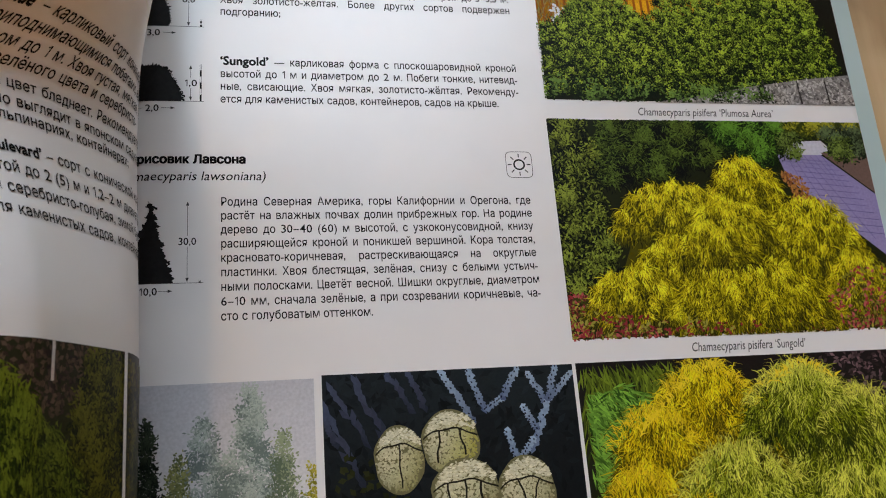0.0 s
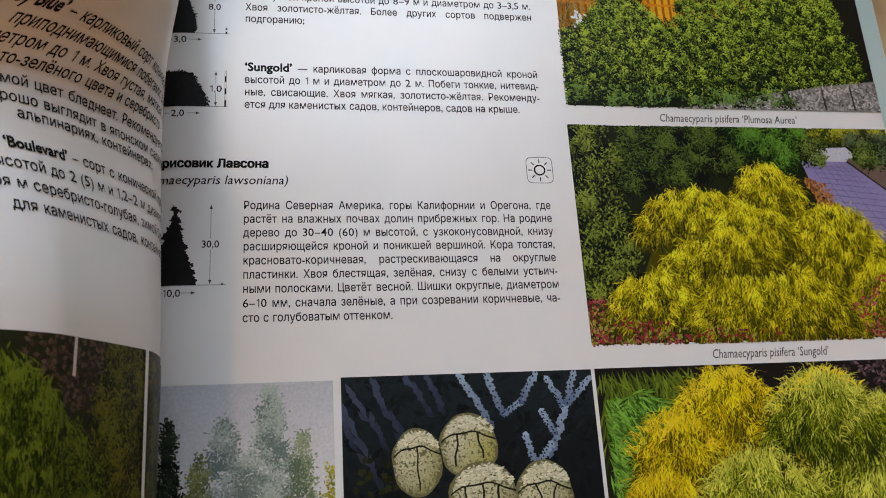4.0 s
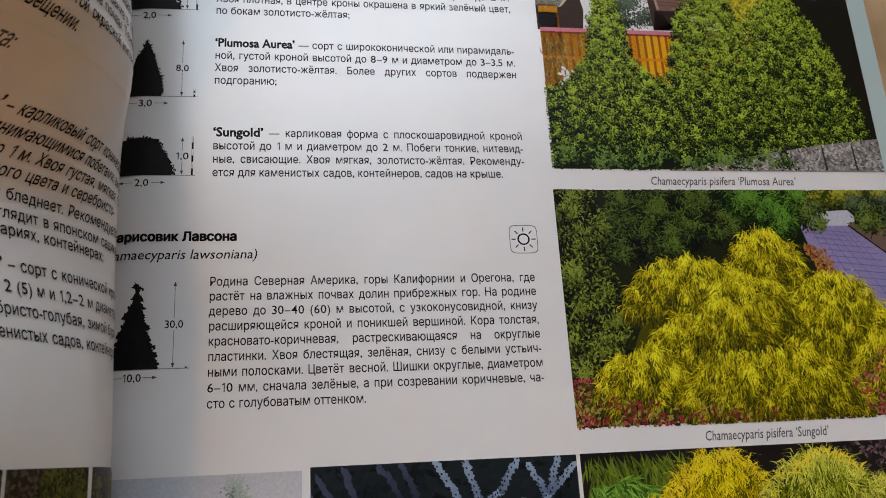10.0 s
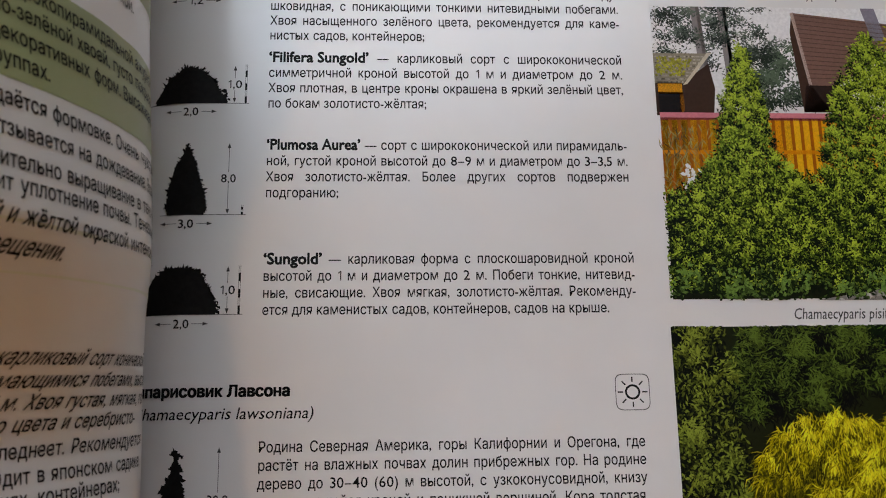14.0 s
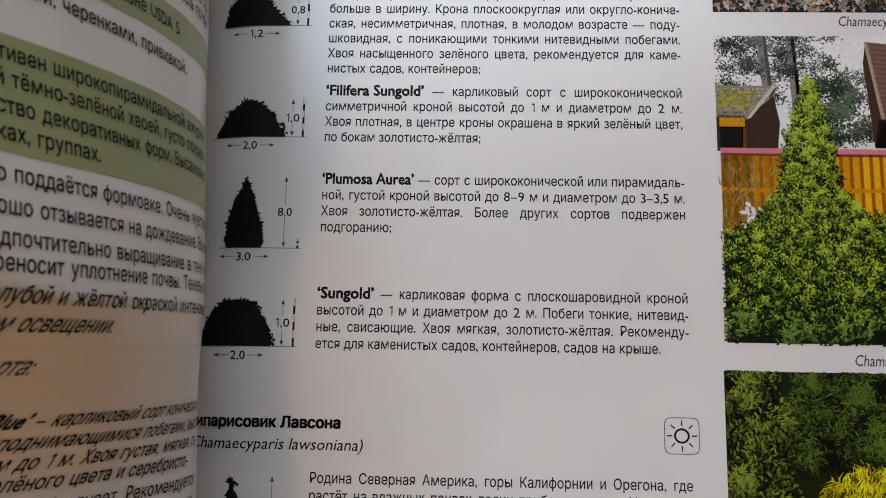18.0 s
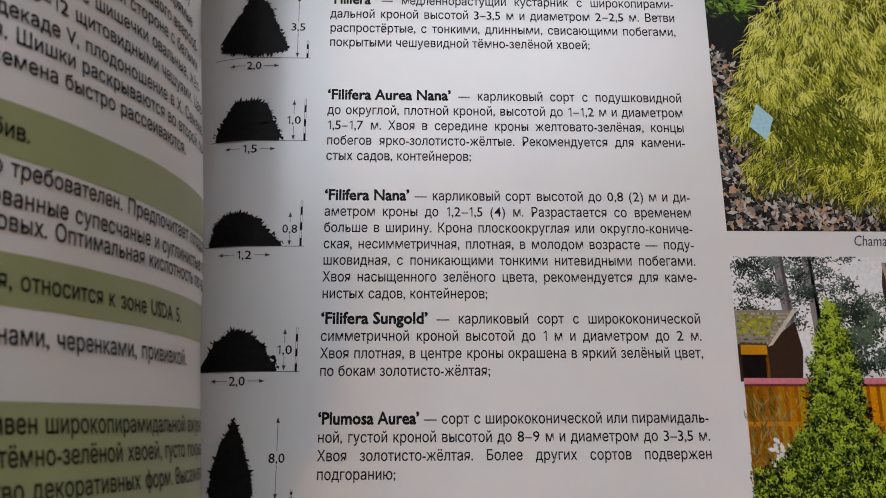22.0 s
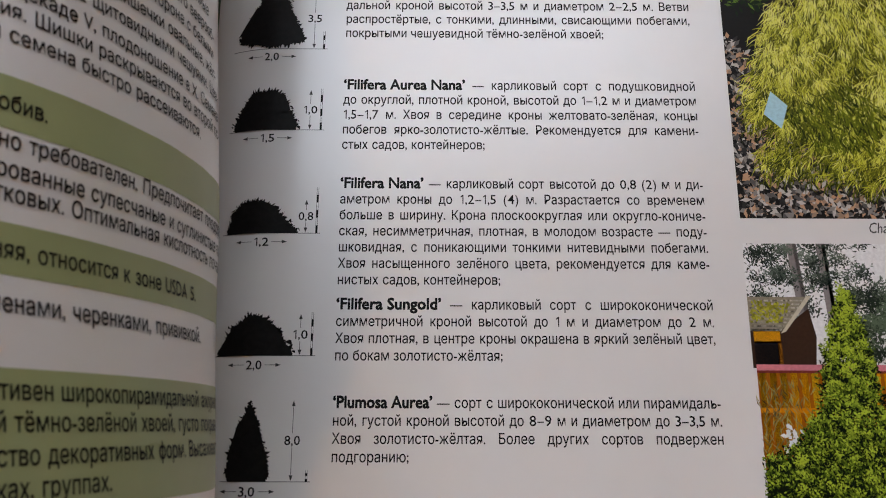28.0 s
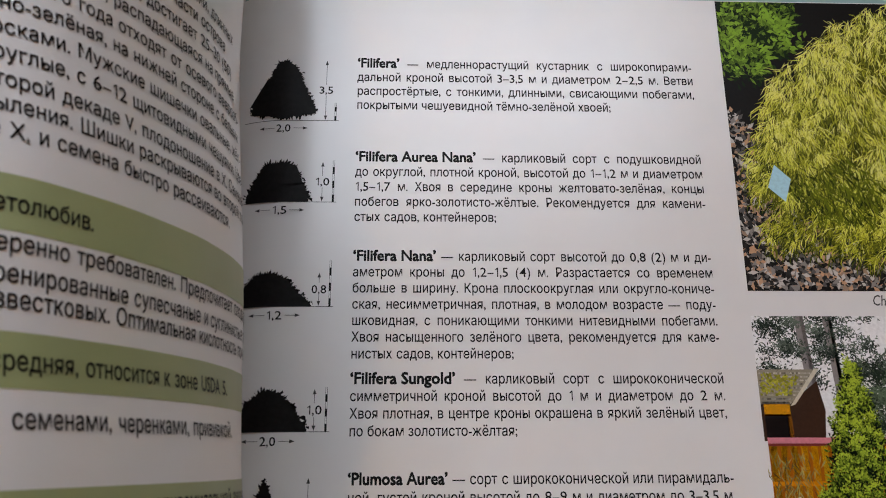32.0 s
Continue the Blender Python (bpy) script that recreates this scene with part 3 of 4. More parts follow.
# ---- print: plant pictograms ----
def flat(name, pts, faces, material, h=0.05):
    bm = bmesh.new()
    vs = [bm.verts.new((a, b, 0)) for a, b in pts]
    for f in faces:
        bm.faces.new([vs[i] for i in f])
    for cut in range(-31, -15):
        bmesh.ops.bisect_plane(bm, geom=bm.verts[:] + bm.edges[:] + bm.faces[:], plane_co=(cut, 0, 0), plane_no=(1, 0, 0))
    bm.verts.index_update()
    p = np.array([v.co[:2] for v in bm.verts])
    faces = [tuple(v.index for v in f.verts) for f in bm.faces]
    bm.free()
    return mesh_ob(name, right_surf(p[:, 0], p[:, 1], np.full(len(p), h)), faces, material, right_page)


def bars(name, rects, material, h=0.05, heads=()):
    pts, fs = [], []
    for x0, x1, y0, y1 in rects:
        k = len(pts)
        pts += [(x0, y0), (x1, y0), (x1, y1), (x0, y1)]
        fs.append((k, k + 1, k + 2, k + 3))
    for tri in heads:
        k = len(pts)
        pts += tri
        fs.append((k, k + 1, k + 2))
    return flat(name, pts, fs, material, h)


# half-outlines from the top down: height, left side, right side, all as parts of the whole
SHAPES = {
    "bell": ((1.0, 0.44, 0.54), (0.93, 0.36, 0.66), (0.80, 0.31, 0.74), (0.62, 0.22, 0.80), (0.45, 0.14, 0.87), (0.28, 0.06, 0.95), (0.17, 0.0, 1.0), (0.10, 0.06, 0.96), (0.06, 0.20, 0.80), (0.0, 0.46, 0.52)),
    "dome": ((1.0, 0.36, 0.64), (0.93, 0.26, 0.76), (0.80, 0.20, 0.82), (0.60, 0.13, 0.87), (0.40, 0.07, 0.92), (0.22, 0.02, 0.98), (0.10, 0.0, 1.0), (0.0, 0.02, 0.97)),
    "peak": ((1.0, 0.42, 0.50), (0.92, 0.34, 0.64), (0.82, 0.28, 0.70), (0.66, 0.17, 0.78), (0.48, 0.14, 0.85), (0.26, 0.10, 0.92), (0.10, 0.03, 1.0), (0.0, 0.0, 0.98)),
    "hump": ((1.0, 0.30, 0.46), (0.92, 0.20, 0.60), (0.80, 0.12, 0.68), (0.62, 0.07, 0.74), (0.42, 0.03, 0.82), (0.24, 0.01, 0.93), (0.10, 0.0, 0.98), (0.0, 0.0, 1.0)),
    "cone": ((1.0, 0.48, 0.52), (0.90, 0.40, 0.60), (0.76, 0.30, 0.70), (0.58, 0.18, 0.80), (0.42, 0.10, 0.88), (0.25, 0.03, 0.95), (0.10, 0.0, 1.0), (0.0, 0.06, 0.94)),
    "spire": ((1.0, 0.44, 0.47), (0.95, 0.47, 0.53), (0.85, 0.43, 0.60), (0.70, 0.34, 0.66), (0.55, 0.26, 0.70), (0.40, 0.17, 0.78), (0.25, 0.10, 0.86), (0.10, 0.03, 0.94), (0.0, 0.0, 1.0)),
}


def outline(kind, x0, x1, y0, y1, rng):
    """Ragged plant outline: small tufts along a smooth form."""
    prof = np.array(SHAPES[kind])
    w, hgt = x1 - x0, y1 - y0
    down = np.linspace(1, 0, 64)
    left, right = np.interp(down, prof[::-1, 0], prof[::-1, 1]), np.interp(down, prof[::-1, 0], prof[::-1, 2])
    step, deep = {"cone": (5, 0.06), "spire": (7, 0.13)}.get(kind, (4, 0.045))
    pts = []
    for side, edge in ((1, right), (-1, left)):
        row, k, size = [], 0, 1.0
        for i, (v, u) in enumerate(zip(down, edge)):
            k += 1
            if k >= step + rng.randint(-1, 1):
                k, size = 0, rng.uniform(0.3, 1.0)
            tooth = k / step * deep * size * (1.0 if v > 0.04 else 0.2)
            row.append((x0 + w * (u + side * (tooth - deep * 0.35)), y0 + hgt * min(1.0, max(0.0, v + (0.012 * rng.uniform(-1, 1) if 0.02 < v < 0.98 else 0)))))
        pts += row if side > 0 else row[::-1]
    p = np.array(pts)
    gap = np.r_[0, np.cumsum(np.linalg.norm(np.diff(np.vstack([p, p[:1]]), axis=0), axis=1))]
    s = np.arange(0, gap[-1], 0.16 if kind != "spire" else 0.24)
    q = np.stack([np.interp(s, gap, np.r_[p[:, 0], p[0, 0]]), np.interp(s, gap, np.r_[p[:, 1], p[0, 1]])], 1)
    e = np.roll(q, -1, 0) - np.roll(q, 1, 0)
    nrm = np.stack([-e[:, 1], e[:, 0]], 1) / (np.linalg.norm(e, axis=1)[:, None] + 1e-9)
    tuft, size, k = [], 0.5, 0
    for i in range(len(q)):
        k += 1
        if k > 3 + rng.randint(-1, 2):
            k, size = 0, rng.uniform(0.1, 1.0)
        tuft.append((k / 4) * size + rng.uniform(-0.12, 0.12))
    amp = {"cone": 0.95, "spire": 0.60}.get(kind, 1.35)
    free = np.clip((q[:, 1] - y0) / 0.5, 0, 1) if kind != "bell" else np.ones(len(q))
    q = q + nrm * ((np.array(tuft) - 0.3) * amp * free)[:, None]
    q[:, 1] = np.maximum(q[:, 1], y0)
    return q.tolist()


def pictogram(kind, x0, x1, base, top, tall, wide, bar_top, arrow_x=-8.2, dashes=3):
    rng = random.Random(int(base * 10) + 5000)
    pts = outline(kind, x0, x1, base, top, rng)
    bm = bmesh.new()
    vs = [bm.verts.new((x, y, 0)) for x, y in pts]
    face = bm.faces.new(vs)
    bmesh.ops.triangulate(bm, faces=[face])
    v = np.array([q.co[:2] for q in bm.verts])
    bm.verts.index_update()
    f = [tuple(q.index for q in t.verts) for t in bm.faces]
    bm.free()
    flat("plant_silhouette", v, f, SOOT, 0.06)
    bars("ground_line", [(x0 - 0.8, -4.3, base - 0.12, base + 0.02)], GREY, 0.045)
    mid = (base + top) / 2
    g = 1.5
    ax = arrow_x
    bars("height_arrow", [(ax - 0.06, ax + 0.06, base + 0.9, mid - g), (ax - 0.06, ax + 0.06, mid + g, top - 0.9)], GREY, 0.05,
         heads=[[(ax, base + 0.1), (ax + 0.42, base + 1.3), (ax - 0.42, base + 1.3)], [(ax, top - 0.1), (ax - 0.42, top - 1.3), (ax + 0.42, top - 1.3)]])
    tw = 3.6 if len(tall) == 3 else 4.6
    fitted("height_number", tall, "body", ax - tw / 2, ax + tw / 2, mid - 1.0, 2.85, BLACK, right_surf)
    n = dashes
    step = (bar_top - base) / n
    bars("scale_bar", [(-5.4, -4.9, base + i * step, base + (i + 0.52) * step) for i in range(n)] + [(-5.38, -5.30, base, bar_top), (-5.0, -4.92, base, bar_top)], SOOT, 0.055)
    cx = -17.8
    yb = base - 2.1
    bars("width_arrow", [(cx - 5.0, cx - 2.2, yb - 0.06, yb + 0.06), (cx + 2.4, cx + 5.0, yb - 0.06, yb + 0.06)], GREY, 0.05,
         heads=[[(cx - 6.0, yb), (cx - 4.8, yb - 0.42), (cx - 4.8, yb + 0.42)], [(cx + 6.0, yb), (cx + 4.8, yb + 0.42), (cx + 4.8, yb - 0.42)]])
    tw = 3.7 if len(wide) == 3 else 4.6
    fitted("width_number", wide, "body", cx - tw / 2, cx + tw / 2, yb - 1.0, 2.85, BLACK, right_surf)


pictogram("bell", -26.9, -9.3, 154.0, 170.6, "3,5", "2,0", 158.8, -7.6, 2)
pictogram("dome", -26.7, -10.3, 132.6, 143.0, "1,0", "1,5", 143.3, -7.8)
pictogram("hump", -26.4, -9.1, 106.9, 115.1, "0,8", "1,2", 118.0, -7.7)
pictogram("peak", -27.0, -8.8, 78.5, 88.0, "1,0", "2,0", 88.3, -7.8)
pictogram("cone", -23.1, -13.0, 51.4, 68.7, "8,0", "3,0", 53.7, -8.5, 2)
pictogram("dome", -28.2, -9.4, 28.4, 39.4, "1,0", "2,0", 39.6, -7.8)
pictogram("spire", -24.0, -11.2, -22.7, -0.5, "30,0", "10,0", -22.1, -8.3, 1)

# sun sign in a rounded frame
rim_pts, rim_faces = [], []
for k in range(40):
    a = 2 * math.pi * k / 40
    c, s = math.cos(a), math.sin(a)
    e = 0.34
    ux, uy = math.copysign(abs(c) ** e, c), math.copysign(abs(s) ** e, s)
    for r in (3.94, 3.78):
        rim_pts.append((83.15 + ux * r, 10.05 + uy * r * 1.03))
for k in range(40):
    a, b = 2 * k, 2 * ((k + 1) % 40)
    rim_faces.append((a, b, b + 1, a + 1))
flat("sun_sign_frame", rim_pts, rim_faces, GREY)
pts, fs = [], []
for k in range(32):
    a = 2 * math.pi * k / 32
    pts += [(83.15 + 1.75 * math.cos(a), 10.05 + 1.7 * math.sin(a)), (83.15 + 1.28 * math.cos(a), 10.05 + 1.23 * math.sin(a))]
for k in range(32):
    a, b = 2 * k, 2 * ((k + 1) % 32)
    fs.append((a, b, b + 1, a + 1))
for k in range(8):
    a = 2 * math.pi * k / 8 + math.pi / 8 * 0
    c, s = math.cos(a), math.sin(a)
    i = len(pts)
    pts += [(83.15 + 2.2 * c - 0.15 * s, 10.05 + 2.2 * s + 0.15 * c), (83.15 + 2.2 * c + 0.15 * s, 10.05 + 2.2 * s - 0.15 * c), (83.15 + 3.4 * c + 0.15 * s, 10.05 + 3.4 * s - 0.15 * c), (83.15 + 3.4 * c - 0.15 * s, 10.05 + 3.4 * s + 0.15 * c)]
    fs.append((i, i + 1, i + 2, i + 3))
flat("sun_sign", pts, fs, BLACK)
# pale lace pattern of the header band
rng = random.Random(4)
pts, fs = [], []
for k in range(90):
    x, y = rng.uniform(148, 200), rng.uniform(191.5, 205)
    r = rng.uniform(0.5, 1.5)
    i = len(pts)
    for q in range(7):
        a = 2 * math.pi * q / 7 + rng.uniform(-0.3, 0.3)
        pts.append((x + r * math.cos(a), y + r * math.sin(a) * 0.6))
    fs.append(tuple(range(i, i + 7)))
p = np.array(pts)
mesh_ob("header_pattern", right_surf(p[:, 0], p[:, 1], 0.03 + 0.004 * (np.arange(len(p)) // 7)), fs, LACE, right_page)
scene.collection.objects.unlink(text_ob)
bpy.data.objects.remove(text_ob)
bpy.data.curves.remove(text_curve)


# ---- print: the photos, each one flat sheet of overlapping ink shapes ----
def S(r, g, b, gain=1.15):
    c = np.array([r, g, b], float) / 255
    return np.where(c < 0.04045, c / 12.92, ((c + 0.055) / 1.055) ** 2.4) * gain


def blend(a, b, k):
    k = np.asarray(k, float)[..., None]
    return np.asarray(a) * (1 - k) + np.asarray(b) * k


class Print:
    def __init__(self, x0, x1, y0, y1, seed):
        self.r = (x0, x1, y0, y1)
        self.rng = np.random.default_rng(seed)
        self.v, self.f, self.c, self.n, self.k = [], [], [], 0, 0

    def quads(self, q, col):
        """q: (n, 4, 2) corners; col: (n, 3). Later quads lie over earlier ones."""
        q = np.asarray(q, float)
        n = len(q)
        if not n:
            return
        x0, x1, y0, y1 = self.r
        mid = q.mean(axis=1)
        inner = (mid[:, 0] > x0) & (mid[:, 0] < x1) & (mid[:, 1] > y0) & (mid[:, 1] < y1)
        q[..., 0], q[..., 1] = np.clip(q[..., 0], x0, x1), np.clip(q[..., 1], y0, y1)
        keep = (np.ptp(q[..., 0], axis=1) > 0.02) & (np.ptp(q[..., 1], axis=1) > 0.02) & inner
        q, col = q[keep], np.broadcast_to(np.asarray(col, float), (n, 3))[keep]
        n = len(q)
        lev = self.k + np.arange(n)
        self.k += n
        self.v.append(np.concatenate([q, np.broadcast_to(lev[:, None, None], (n, 4, 1))], 2).reshape(-1, 3))
        self.c.append(np.repeat(col, 4, axis=0))
        self.f.append(self.n + np.arange(4 * n).reshape(n, 4))
        self.n += 4 * n

    def poly(self, pts, col):
        """A filled simple shape, as a strip of quads between its first and second half."""
        p = np.array(pts, float)
        bm = bmesh.new()
        face = bm.faces.new([bm.verts.new((a, b, 0)) for a, b in p])
        tri = bmesh.ops.triangulate(bm, faces=[face])["faces"]
        q = [[t.verts[0].co[:2], t.verts[1].co[:2], t.verts[2].co[:2], t.verts[2].co[:2]] for t in tri]
        bm.free()
        q = np.array(q, float)
        lev = self.k
        self.quads(q, col)

    def shade(self, y_top, c_top, y_low, c_low, x0=None, x1=None, n=24, cols=1):
        """Rows of one slowly changing tone."""
        x0, x1 = self.r[0] if x0 is None else x0, self.r[1] if x1 is None else x1
        e = np.linspace(y_low, y_top, n + 1)
        w = np.linspace(x0, x1, cols + 1)
        q = np.array([[(l, a), (r, a), (r, b), (l, b)] for a, b in zip(e[:-1], e[1:]) for l, r in zip(w[:-1], w[1:])])
        self.quads(q, np.repeat(blend(c_low, c_top, (np.arange(n) + 0.5) / n), cols, axis=0))

    def strokes(self, x, y, ang, ln, wd, col, bend=0.0):
        """Tapered blades from (x, y); bend droops them."""
        x, y, ang, ln, wd = np.broadcast_arrays(*[np.atleast_1d(np.asarray(v, float)) for v in (x, y, ang, ln, wd)])
        dx, dy = np.cos(ang), np.sin(ang)
        mx, my = x + dx * ln * 0.5, y + dy * ln * 0.5
        a2 = ang - bend * np.sign(dx + 1e-6)
        tx, ty = mx + np.cos(a2) * ln * 0.5, my + np.sin(a2) * ln * 0.5
        q = np.stack([np.stack([x, y], -1), np.stack([mx + dy * wd / 2, my - dx * wd / 2], -1), np.stack([tx, ty], -1), np.stack([mx - dy * wd / 2, my + dx * wd / 2], -1)], 1)
        self.quads(q, col)

    def clumps(self, x, y, r, dark, light, per=16, ln=1.3, wd=0.6, lean=math.pi / 2, fan=1.1, top=0.75, gold=None, gold_k=0.0, base=0.30, size=9.0):
        """Leafy tufts: dark below, lit towards their tops."""
        g = self.rng
        n = len(x)
        order = np.argsort(-y + g.normal(0, 1.2, n))
        x, y, r = x[order], y[order], np.broadcast_to(r, n)[order]
        base = np.broadcast_to(base, n)[order][:, None]
        ox, oy = g.normal(0, 0.5, (n, per)), g.normal(0, 0.5, (n, per))
        o2 = np.argsort(oy + g.normal(0, 0.25, oy.shape), axis=1)
        ox, oy = np.take_along_axis(ox, o2, 1), np.take_along_axis(oy, o2, 1)
        px, py = (x[:, None] + ox * r[:, None]).ravel(), (y[:, None] + oy * r[:, None]).ravel()
        k = np.clip(base + top * oy + g.normal(0, 0.2, oy.shape) + (g.normal(0, 0.12, n) + 0.46 * self.mass(x, y, size))[:, None], 0, 1).ravel()
        col = blend(dark, light, k)
        if gold is not None:
            col = blend(col, gold, np.clip(k - 0.35, 0, 1) * gold_k)
        ang = lean + g.normal(0, fan, px.shape) - ox.ravel() * 0.8
        self.strokes(px, py, ang, ln * g.uniform(0.6, 1.4, px.shape), wd * g.uniform(0.6, 1.3, px.shape), col)

    def mass(self, x, y, size=9.0):
        """Slow light and dark masses, about -1 to 1."""
        g = np.random.default_rng(77)
        out = np.zeros(np.shape(x))
        for i in range(14):
            a, w, ph = g.uniform(0, math.pi), 2 * math.pi / (size * g.uniform(0.5, 1.7)), g.uniform(0, 6.28)
            out = out + np.sin(w * (np.cos(a) * x + np.sin(a) * y) + ph)
        return out / 3.2

    def inside(self, n, pts):
        """n random places inside a simple shape."""
        p = np.array(pts, float)
        out = []
        lo, hi = p.min(0), p.max(0)
        while len(out) < n:
            c = self.rng.uniform(lo, hi, (n * 3, 2))
            odd = np.zeros(len(c), bool)
            for a, b in zip(p, np.roll(p, -1, 0)):
                hit = ((a[1] > c[:, 1]) != (b[1] > c[:, 1])) & (c[:, 0] < (b[0] - a[0]) * (c[:, 1] - a[1]) / (b[1] - a[1] + 1e-12) + a[0])
                odd ^= hit
            out += list(c[odd])
        c = np.array(out[:n])
        return c[:, 0], c[:, 1]

    def thread_mound(self, cx, top, rx, ry, n, tones, ln=4.5, wd=0.34, per=13, gaps=0.42):
        """A weeping mound: tufts of fine shoots that fan out and fall, each over its own shade; the front ones last."""
        g = self.rng
        m = max(8, int(n * 2.0) // per)
        a, rad = g.uniform(0.02, math.pi - 0.02, m), np.sqrt(g.uniform(0, 1, m))
        x, y = cx + np.cos(a) * rx * rad, top - ry + np.sin(a) * ry * rad
        o = np.argsort(-y + g.normal(0, 2.0, m))
        x, y = x[o], y[o]
        depth, side = (top - y) / ry, (x - cx) / rx
        lift = self.mass(x, y, 6.0)
        j = np.arange(per)
        px = x[:, None] + g.normal(0, 0.35 * ln / 3, (m, per))
        py = y[:, None] + g.normal(0, 0.22 * ln / 3, (m, per)) - np.where(j < 3, 0.42 * ln, 0.0)
        ang = -math.pi / 2 + side[:, None] * 0.7 + g.normal(0, 0.5, (m, per))
        up = (g.uniform(0, 1, (m, per)) < 0.10) & (j > 4)
        ang = np.where(up, -ang + g.normal(0, 0.3, (m, per)), ang)
        gap = (j < 3) | (g.uniform(0, 1, (m, per)) < (0.04 + 0.14 * gaps + gaps * np.clip(depth, 0, 1) - 0.10 * lift)[:, None])
        k = np.clip(0.74 - 0.50 * depth[:, None] + 0.20 * lift[:, None] + g.normal(0, 0.20, (m, per)), 0, 1)
        k = np.where(gap, k * 0.18, k + 0.10).clip(0, 1)
        col = np.where((k < 0.5)[..., None], blend(tones[0], tones[1], k * 2), blend(tones[1], tones[2], k * 2 - 1))
        length = ln * g.uniform(0.45, 1.15, (m, per)) * np.where(up, 0.5, 1.0)
        width = wd * g.uniform(0.65, 1.25, (m, per)) * np.where(j < 3, 1.6, 1.0)
        self.strokes(px.ravel(), py.ravel(), ang.ravel(), length.ravel(), width.ravel(), col.reshape(-1, 3), bend=g.normal(0.35, 0.35, m * per))

    def done(self, name, surf, parent, label):
        v, c, f = np.vstack(self.v), np.vstack(self.c), np.vstack(self.f)
        h = (0.08 if surf is left_surf else 0.03) + (0.30 if surf is left_surf else 0.13) * v[:, 2] / max(self.k, 1)
        p = surf(v[:, 0], v[:, 1], h)
        if surf is left_surf:
            f = f[:, ::-1]
        q = v[:, :2].reshape(-1, 4, 2)
        area = 0.5 * ((q[:, 2, 0] - q[:, 0, 0]) * (q[:, 3, 1] - q[:, 1, 1]) - (q[:, 3, 0] - q[:, 1, 0]) * (q[:, 2, 1] - q[:, 0, 1]))
        f = np.where((area > 0)[:, None], f, f[:, ::-1])
        me = bpy.data.meshes.new(name)
        faces = [tuple(dict.fromkeys(r)) for r in f.tolist()]
        tri = np.abs(v[f[:, 2], :2] - v[f[:, 3], :2]).sum(1) < 1e-9
        faces = [(a, b, c3) if t else (a, b, c3, d) for (a, b, c3, d), t in zip(f.tolist(), tri)]
        me.from_pydata(p.tolist(), [], faces)
        at = me.attributes.new("ink", "FLOAT_COLOR", "POINT")
        at.data.foreach_set("color", np.concatenate([np.clip(1.13 * c ** 1.06, 0.003, 0.85), np.ones((len(c), 1))], 1).ravel())
        me.materials.append(PHOTO)
        me.update()
        ob = new(name, me)
        ob.parent = parent
        return tagged(ob, label)


def ground_cover(P, n, pts, tones, ln=1.0, wd=0.7):
    x, y = P.inside(n, pts)
    P.strokes(x, y, P.rng.uniform(0, 6.28, n), ln * P.rng.uniform(0.5, 1.5, n), wd, np.array(tones)[P.rng.integers(0, len(tones), n)])


# photo of a golden thread-leaf mound on bark mulch
P = Print(93.4, 197.2, 110.9, 189.7, 11)
P.shade(189.7, S(22, 20, 18), 110.9, S(30, 27, 25))
x, y = P.inside(190, [(94, 195), (111, 195), (112, 188), (114, 178), (106, 172), (98, 164), (94, 170)])
P.clumps(x, y, 2.4, S(20, 38, 12), S(128, 168, 56), 14, 2.0, 0.9, lean=0.3, base=0.2)
ground_cover(P, 5200, [(94, 158), (99, 152), (104, 140), (130, 122), (198, 130), (198, 112), (94, 112)], [S(46, 44, 43), S(86, 84, 82), S(128, 124, 120), S(176, 171, 166), S(146, 122, 104), S(176, 140, 112), S(24, 22, 22), S(40, 37, 35)], 2.0, 1.1)
P.poly([(104, 150), (112, 164), (122, 176), (134, 184), (146, 188), (168, 187), (197.2, 178), (197.2, 122), (150, 118), (131, 121), (112, 128), (100, 136)], S(72, 72, 14))
T3 = (S(30, 42, 10), S(176, 178, 56), S(236, 234, 128))
for cx, tp, rx, ry, n in ((150, 193, 50, 72, 9500), (120, 176, 22, 40, 2600), (175, 170, 28, 46, 3000), (140, 150, 26, 30, 2200), (109, 158, 12, 24, 900), (155, 138, 30, 22, 1600)):
    P.thread_mound(cx, tp, rx, ry, n, T3, 4.6, 0.25, gaps=0.14)
x, y = P.inside(500, [(106, 138), (122, 146), (130, 138), (126, 128), (112, 129)])
P.strokes(x, y, -1.2 + P.rng.normal(0, 0.5, 500), 3.0, 0.4, blend(S(30, 42, 10), S(110, 120, 30), P.rng.uniform(0, 1, 500)))
P.poly([(103.6, 143.2), (107.4, 139.4), (105.4, 133.4), (101.4, 137.2)], S(160, 200, 212))
P.done("photo", right_surf, right_page, "printed photo of a golden thread-leaf shrub on dark mulch")

# photo of green conical shrubs before an orange fence
P = Print(93.3, 197.2, 30.6, 104.8, 12)
P.shade(105.0, S(214, 214, 222), 78, S(226, 226, 230))
g = P.rng
for x0, x1, yb, yt, n, dk, lt in ((95, 124, 84, 105, 170, S(48, 56, 50), S(108, 120, 108)), (115, 130, 76, 94, 330, S(34, 44, 34), S(88, 104, 84)), (160, 197, 80, 105, 900, S(24, 28, 20), S(74, 86, 54))):
    m = n // 10
    x = np.repeat(g.uniform(x0, x1, m), 10) + g.normal(0, 1.5, m * 10)
    y = np.repeat(g.uniform(yb, yt, m), 10) + g.normal(0, 0.6, m * 10)
    P.clumps(x, y, 1.6, dk, lt, 14, 0.9, 0.35, fan=1.6)
